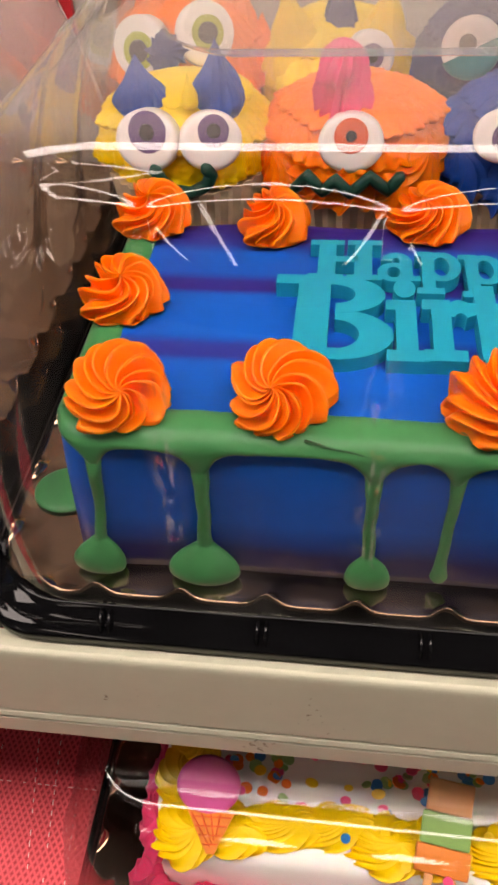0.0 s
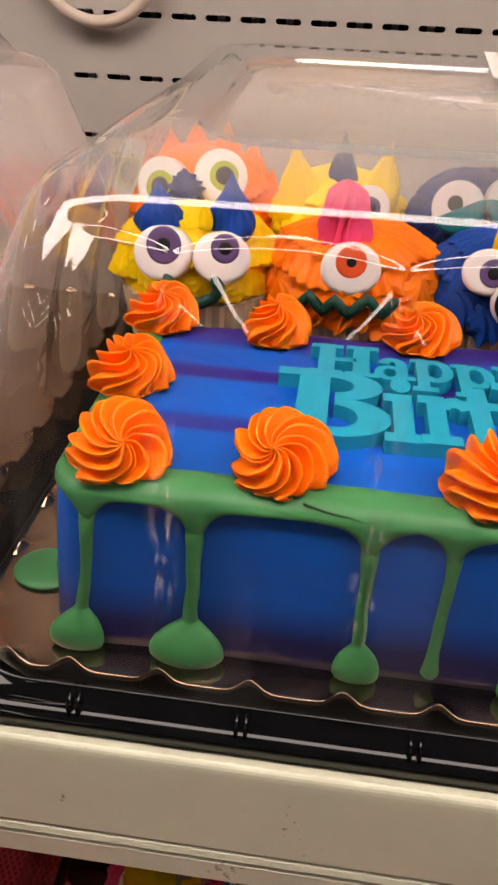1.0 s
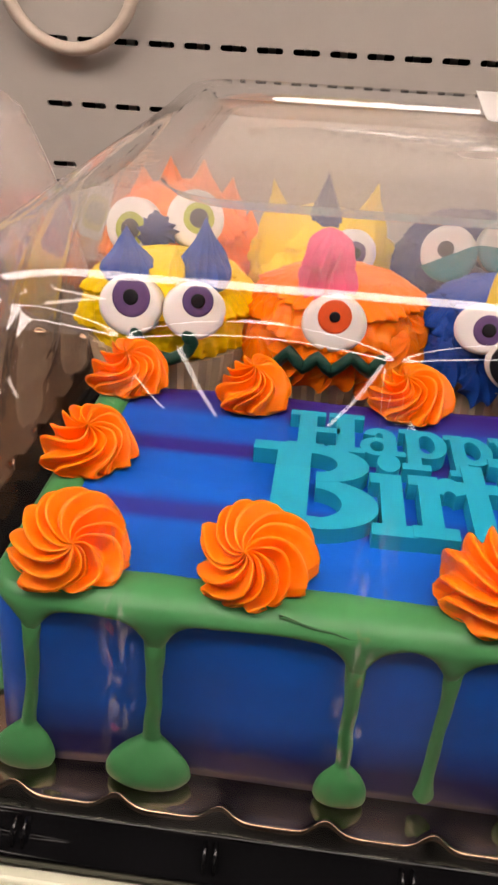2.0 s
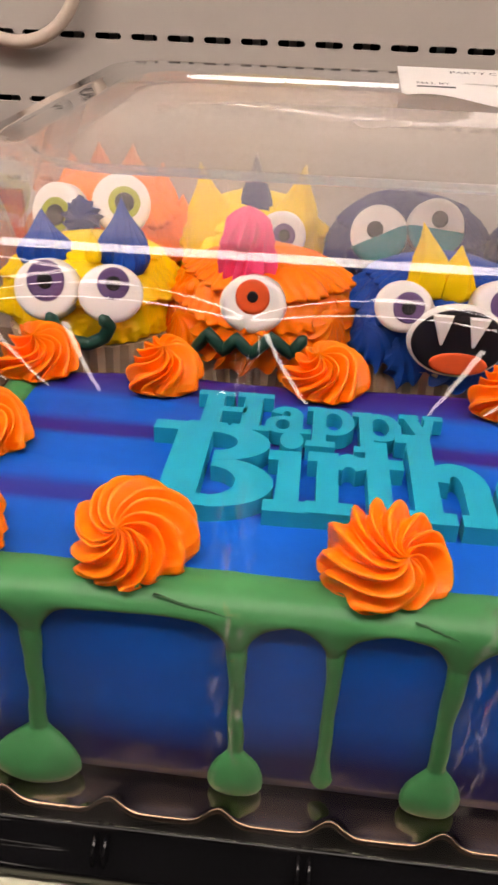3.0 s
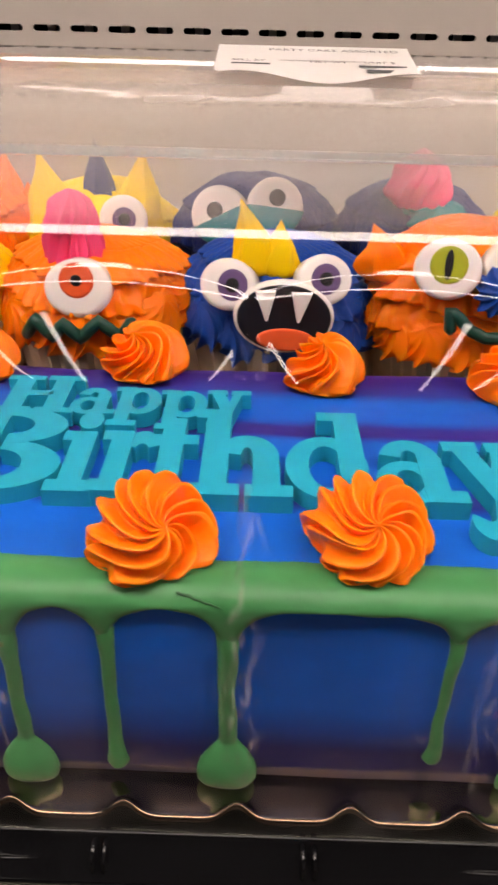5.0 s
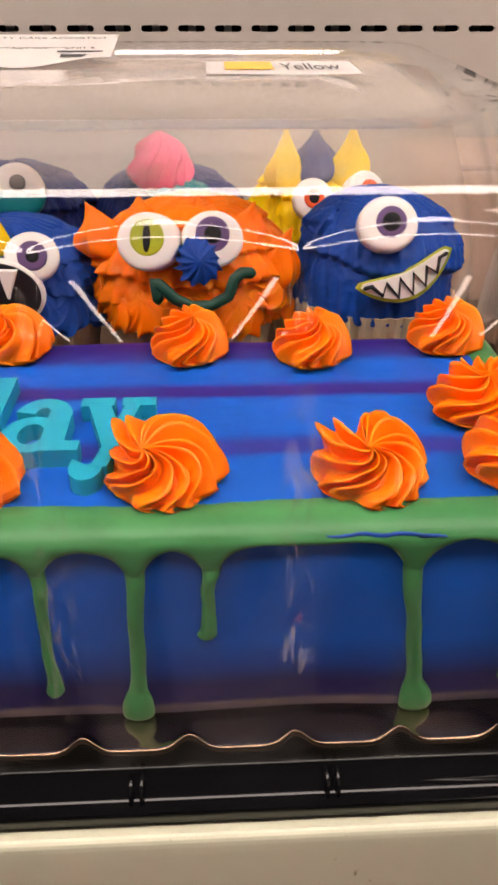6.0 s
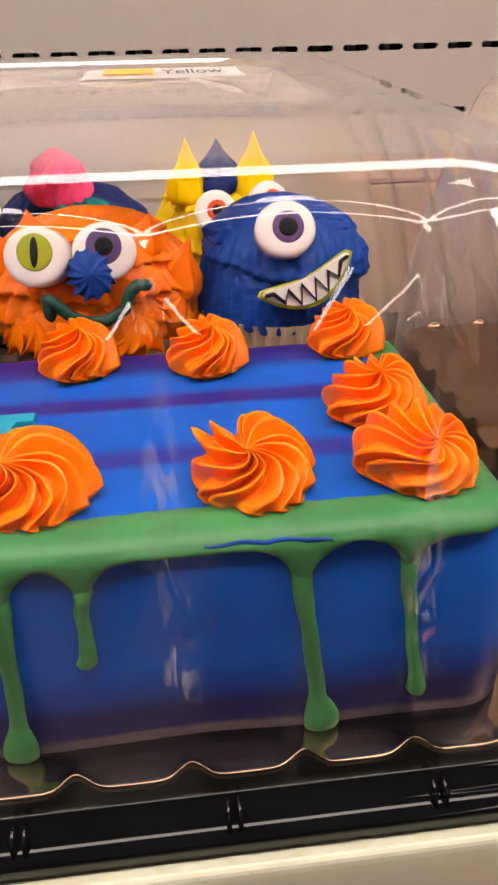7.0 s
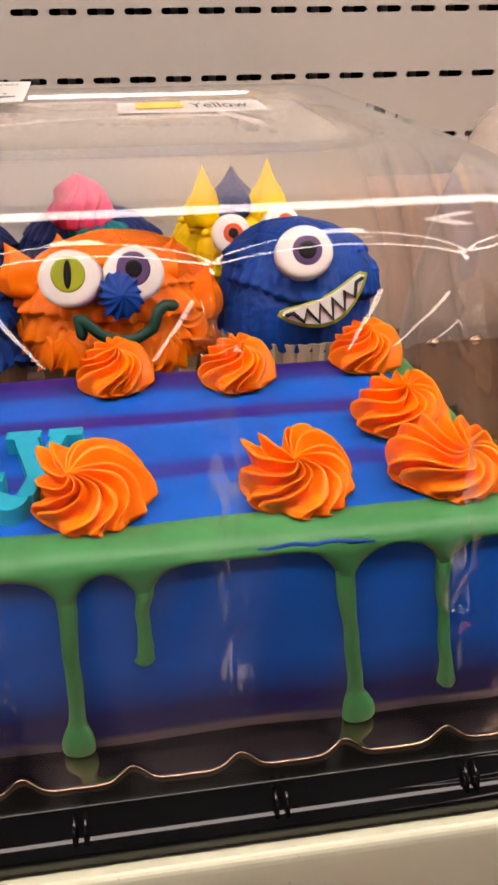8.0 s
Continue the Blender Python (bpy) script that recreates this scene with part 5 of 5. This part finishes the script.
def grin(c, px, pz):
    """A crescent of white teeth with a lime rim and a black zigzag between the rows."""
    p, n = on_front(c, px, pz, 0.0022)
    n = (n + Vector((0, -0.6, 0))).normalized()
    m = facing(p, n, 22)
    def crescent(w, up, dn, z0, z1):
        bm = bmesh.new()
        k = 24
        lo = [(-w + 2 * w * i / k, -dn * math.sin(math.pi * i / k) ** 0.8) for i in range(k + 1)]
        hi = [(-w + 2 * w * i / k, -dn * math.sin(math.pi * i / k) ** 0.8 + (dn - up) * math.sin(math.pi * i / k) ** 0.55) for i in range(k, -1, -1)]
        loop = lo + hi[1:-1]
        loft(bm, [[(x, y, z0) for x, y in loop], [(x, y, z1) for x, y in loop]], True, True)
        return bm
    g = part("grin", crescent(0.0182, 0.0010, 0.0118, -0.001, 0.0014), M["olive"], c, "toothy grin with a lime rim", at=m, flat=True)
    part("teeth", crescent(0.0168, 0.0012, 0.0102, 0.0014, 0.0022), M["white"], g, flat=True)
    bm = bmesh.new()
    pts = []
    for i in range(13):
        s = i / 12
        a = math.sin(math.pi * s)
        pts.append((-0.0155 + 0.031 * s, -0.0060 * a ** 0.7 + (0.0030 * a + 0.0006) * (1 if i % 2 else -1), 0.0024))
    tube(bm, pts, 0.0008, 6)
    part("zigzag", bm, M["black"], g)


# ---- labels on the lid ----
def words(text, size, mat, parent, m):
    """Flat printed words, a hair above their paper."""
    cu = bpy.data.curves.new("print", "FONT")
    cu.body, cu.size = text, size
    tmp = new("print", cu)
    me = bpy.data.meshes.new_from_object(tmp.evaluated_get(bpy.context.evaluated_depsgraph_get()))
    bpy.data.objects.remove(tmp)
    me.materials.clear()
    me.materials.append(mat)
    ob = new("print", me)
    ob.parent = parent
    ob.matrix_basis = m
    return ob


def labels(parent):
    def sheet(x0, x1, y0, y1, wave, mat, label, z0=0.1412, slope=0.16):
        bm = bmesh.new()
        rows = []
        for v in range(9):
            row = []
            for u in range(41):
                x = x0 + (x1 - x0) * u / 40
                low = y1 + wave * math.sin(u / 40 * 7.5 + 0.6) * 0.0030 + (0.003 if u == 0 else 0) * wave
                y = y0 + (low - y0) * v / 8
                row.append((x, y, z0 + slope * (y - y0) + wave * 0.0009 * math.sin(u / 40 * 7.5 + 0.6) * (v / 8) ** 2))
            rows.append(row)
        loft(bm, rows, closed=False)
        bmesh.ops.solidify(bm, geom=bm.faces[:], thickness=0.0002)
        return part("paper_label", bm, mat, parent, label)
    a = sheet(-0.0385, 0.0295, 0.1990, 0.1600, 1.0, M["label"], "white printed price label with a curled edge")
    tilt = math.degrees(math.atan(0.16))
    def at(x, y):
        return pose(x, y, 0.1412 + 0.16 * (y - 0.199) + 0.0004, tilt, 0, 0)
    words("PARTY CAKE ASSORTED", 0.0042, M["ink"], a, at(-0.0205, 0.1905))
    words("NET WT", 0.0034, M["ink"], a, at(-0.0065, 0.1760))
    words("SELL BY", 0.0034, M["ink"], a, at(-0.0330, 0.1765))
    words("UNIT $", 0.0034, M["ink"], a, at(0.0120, 0.1765))
    for x, y, w, h in ((-0.0330, 0.1725, 0.0130, 0.0016), (0.0100, 0.1715, 0.0160, 0.0020), (0.0120, 0.1650, 0.0125, 0.0036)):
        part("print_bar", box(bmesh.new(), 0, w, 0, h, 0, 0.0001), M["ink"], a, at=at(x, y), flat=True)
    b = sheet(0.0620, 0.1110, 0.1600, 0.1290, 0.1, M["label"], "small white flavour label with an amber mark", 0.1352, 0.035)
    def flat(x, y):
        return pose(x, y, 0.1352 + 0.035 * (y - 0.160) + 0.0004, 2, 0, 0)
    part("mark", box(bmesh.new(), 0, 0.0155, 0, 0.0170, 0, 0.0002), M["amber"], b, "amber printed mark", at=flat(0.0680, 0.1370), flat=True)
    words("Yellow", 0.0105, M["ink"], b, flat(0.0860, 0.1370) @ Matrix.Diagonal((0.66, 2.0, 1, 1)))


# ---- neighbours and the shelf below ----
def lower_cake(first_box):
    at = (-0.003, -0.058, -0.2090)
    low = copy_thing(first_box, Matrix.Translation(at))
    low.name = "cake_box"
    tagged(low, "clear domed cake box on the lower shelf, black tray")
    for ch in list(low.children):
        if ch.name.startswith("paper_label"):
            for g in list(ch.children):
                bpy.data.objects.remove(g)
            bpy.data.objects.remove(ch)
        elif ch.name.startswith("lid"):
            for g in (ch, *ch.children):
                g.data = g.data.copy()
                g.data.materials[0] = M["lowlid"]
                for v in g.data.vertices:
                    if v.co.z > 0.1262:
                        v.co.z = 0.1262 + (v.co.z - 0.1262) * 0.25
    ob = thing("party_cake", "white sheet cake with yellow swirls, magenta border and confetti", "cake", at=(at[0] - 0.003, at[1], at[2]))
    bm = bmesh.new()
    loft(bm, [rounded(hx, a, 0.2, 0.012, z, cx=0.004) for z, hx, a in ((0.0, 0.150, 0.016), (0.02, 0.150, 0.016), (0.058, 0.149, 0.017), (0.0615, 0.146, 0.020), (0.0625, 0.140, 0.026))], True, True)
    part("body", bm, M["cream"], ob, "smooth white buttercream")
    rnd = random.Random(5)
    swirl = part("swirl", piped(0.0150, 0.0130, 16, 1.6, 0.14, (0.004, 0), 71), M["yellow"])
    shell = part("shell", piped(0.0120, 0.0150, 14, 0.8, 0.15, (0.002, 0), 72), M["magenta"])
    ms, mh = swirl.data, shell.data
    bpy.data.objects.remove(swirl)
    bpy.data.objects.remove(shell)
    def put(name, me, x, y, z, sx, sy, sz, turn):
        o = new(name, me)
        o.parent = ob
        o.matrix_basis = pose(x, y, z, 0, 0, turn) @ Matrix.Diagonal((sx, sy, sz, 1))
    for x, y, sx, sy, turn in ((-0.136, 0.064, 0.8, 1.3, 10), (-0.137, 0.042, 0.85, 1.2, 30), (-0.134, 0.026, 1.0, 0.9, 0), (-0.116, 0.029, 1.2, 0.7, -8), (-0.096, 0.032, 1.5, 0.62, 6), (-0.074, 0.034, 1.3, 0.6, 12), (-0.052, 0.029, 1.2, 0.8, -4), (-0.034, 0.030, 1.1, 0.75, 5),
                               (-0.006, 0.030, 1.2, 0.75, 0), (0.020, 0.031, 1.3, 0.75, 8), (0.048, 0.030, 1.2, 0.75, -8), (0.076, 0.030, 1.3, 0.75, 4), (0.104, 0.030, 1.2, 0.8, 0), (0.132, 0.028, 1.0, 0.9, 0), (0.140, 0.052, 0.85, 1.2, 0)):
        put("swirl", ms, x + 0.004, y, 0.0595, sx, sy, 0.85, turn)
    for k in range(14):
        put("shell", mh, -0.146 + 0.0232 * k, 0.006, 0.004, 1.30, 0.95, 2.7 + rnd.uniform(-0.1, 0.1), rnd.uniform(-20, 20))
    for k in range(7):
        for sx in (-1, 1):
            put("shell", mh, sx * 0.156 + 0.004, 0.022 + 0.024 * k, 0.0, 0.85, 1.3, 1.0 + rnd.uniform(-0.1, 0.1), rnd.uniform(-20, 20))
            put("shell", mh, sx * 0.149 + 0.004, 0.030 + 0.024 * k, 0.044, 0.62, 1.2, 1.2, rnd.uniform(-20, 20))
    # confetti sprinkles
    bms = {k: bmesh.new() for k in ("pink", "yellow", "sky", "orange", "leaf")}
    knots = [(rnd.uniform(-0.125, 0.135), rnd.uniform(0.042, 0.11)) for _ in range(30)]
    for k in range(560):
        cx, cy = rnd.choice(knots)
        x, y = cx + rnd.gauss(0, 0.010), cy + rnd.gauss(0, 0.009)
        if not (-0.130 < x < 0.140 and 0.040 < y < 0.13):
            continue
        key = rnd.choice(list(bms))
        r = rnd.uniform(0.0020, 0.0031)
        bmesh.ops.create_cone(bms[key], cap_ends=True, segments=12, radius1=r, radius2=r, depth=0.0008, matrix=pose(x, y, 0.0628 + rnd.uniform(0, 0.0008), rnd.uniform(-25, 25), rnd.uniform(-25, 25), 0) @ Matrix.Diagonal((1, rnd.uniform(0.65, 1), 1, 1)))
    for k in range(12):
        x, y = rnd.uniform(-0.125, 0.135), rnd.uniform(0.014, 0.036)
        key = rnd.choice(list(bms))
        bmesh.ops.create_cone(bms[key], cap_ends=True, segments=10, radius1=0.002, radius2=0.002, depth=0.0008, matrix=pose(x, y, 0.0695, rnd.uniform(10, 40), rnd.uniform(-14, 14), 0))
    for key, bm in bms.items():
        tagged(part("confetti", bm, M[key], ob, flat=True), kind="stuff")
    # ice cream and lolly plaques
    p = part("ice_cream_plaque", disc(bmesh.new(), 0.0132, 0.0116, 0.0025), M["rosy"], ob, "pink scoop plaque on a waffle cone", at=pose(-0.121, 0.040, 0.0800, 32, 0, 0))
    bm = bmesh.new()
    cone = [(-0.012, -0.010), (0.012, -0.010), (0.003, -0.034), (-0.001, -0.034)]
    loft(bm, [[(x, y, 0.0) for x, y in cone], [(x, y, 0.0018) for x, y in cone]], True, True)
    c = part("cone", bm, M["waffle"], p, "orange waffle cone", flat=True, at=Matrix.Translation((0.002, -0.0030, 0.0)) @ Matrix.Diagonal((0.80, 0.66, 1.0, 1.0)))
    for k in range(4):
        bm = tube(bmesh.new(), [(-0.010 + 0.005 * k, -0.011, 0.0018), (0.0005 + 0.001 * k, -0.030 + 0.002 * k, 0.0018)], 0.0004, 6)
        part("waffle_line", bm, M["redor"], c)
        bm = tube(bmesh.new(), [(-0.0100 + 0.0022 * k, -0.0135 - 0.0052 * k, 0.0018), (0.0100 - 0.0020 * k, -0.0125 - 0.0052 * k, 0.0018)], 0.0004, 6)
        part("waffle_line", bm, M["redor"], c)
    q = new("lolly_plaque")
    q.parent = ob
    q.matrix_basis = pose(-0.026, 0.030, 0.0740, 32, 0, -8) @ Matrix.Diagonal((0.88, 0.88, 1, 1))
    for name, mat, x0, x1, y0, y1 in (("top", "peach", -0.010, 0.010, 0.012, 0.026), ("middle", "leaf", -0.011, 0.011, -0.002, 0.0118), ("foot", "waffle", -0.012, 0.012, -0.014, -0.0022), ("stick", "peach", -0.007, -0.003, -0.022, -0.0142), ("stick", "peach", 0.003, 0.007, -0.022, -0.0142)):
        part(name, box(bmesh.new(), x0, x1, y0, y1, 0.0, 0.0025, 0.0009), M[mat], q)


def mesh_liner():
    ob = thing("shelf_liner", "red woven mesh liner on the lower shelf", "shelf liner")
    part("mesh", box(bmesh.new(), -1.1, 1.1, -0.144, 0.42, -0.2258, -0.2245), M["red"], ob, flat=True)
    part("hem", box(bmesh.new(), -1.1, 1.1, -0.150, -0.1441, -0.2258, -0.2240, 0.0004), M["red"], ob, "folded front hem", flat=True)
    # pale thread stitched through the mesh
    rnd = random.Random(12)
    rows = [((-0.330 + 0.0043 * k, 0.0060), (1, 0)) for k in range(36)]
    for x, lean in ((-0.262, 0.10), (-0.2455, 0.22), (-0.231, 0.16), (-0.216, 0.12)):
        rows += [((x + lean * 0.0052 * k, 0.060 - 0.0052 * k), (lean, -1)) for k in range(38)]
    bm = bmesh.new()
    for (x, y), (ux, uy) in rows:
        if rnd.random() < 0.30:
            continue
        h = rnd.uniform(0.0006, 0.0013)
        tube(bm, [(x - ux * h, y - uy * h, -0.2244), (x, y, -0.2240), (x + ux * h, y + uy * h, -0.2244)], 0.00028, 5)
    tagged(part("stitching", bm, M["thread"], ob, "pale pink thread"), kind="stuff")


def neighbours(first_box, first_cake, cups):
    for dx, pick in ((-0.3895, (3, 8)), (0.3895, (1, 6))):
        copy_thing(first_box, pose(dx, 0.004, 0))
        copy_thing(first_cake, pose(dx, 0.004, 0))
        for k in pick:
            copy_thing(cups[k], Matrix.Translation((cups[k].location.x + dx, cups[k].location.y + 0.004, 0)))


def carton():
    """A low brown carton, added for an unidentified tan patch against the back panel."""
    ob = thing("carton", "low plain brown carton added for a tan patch at the back panel", "carton", at=(0.262, 0.372, -0.0162))
    part("body", box(bmesh.new(), -0.075, 0.075, -0.045, 0.045, 0.0, 0.080, 0.002), M["card"], ob, flat=True)
    for y0, y1 in ((-0.045, -0.001), (0.001, 0.045)):
        part("flap", box(bmesh.new(), -0.075, 0.075, y0, y1, 0.0805, 0.0835, 0.0008), M["card"], ob, flat=True)


store()
shelves()
back_panel()
mesh_liner()
the_box = cake_box()
lower_cake(the_box)
the_cake = sheet_cake()
topper()
cups = cupcakes()
neighbours(the_box, the_cake, cups)
carton()
labels(the_box)
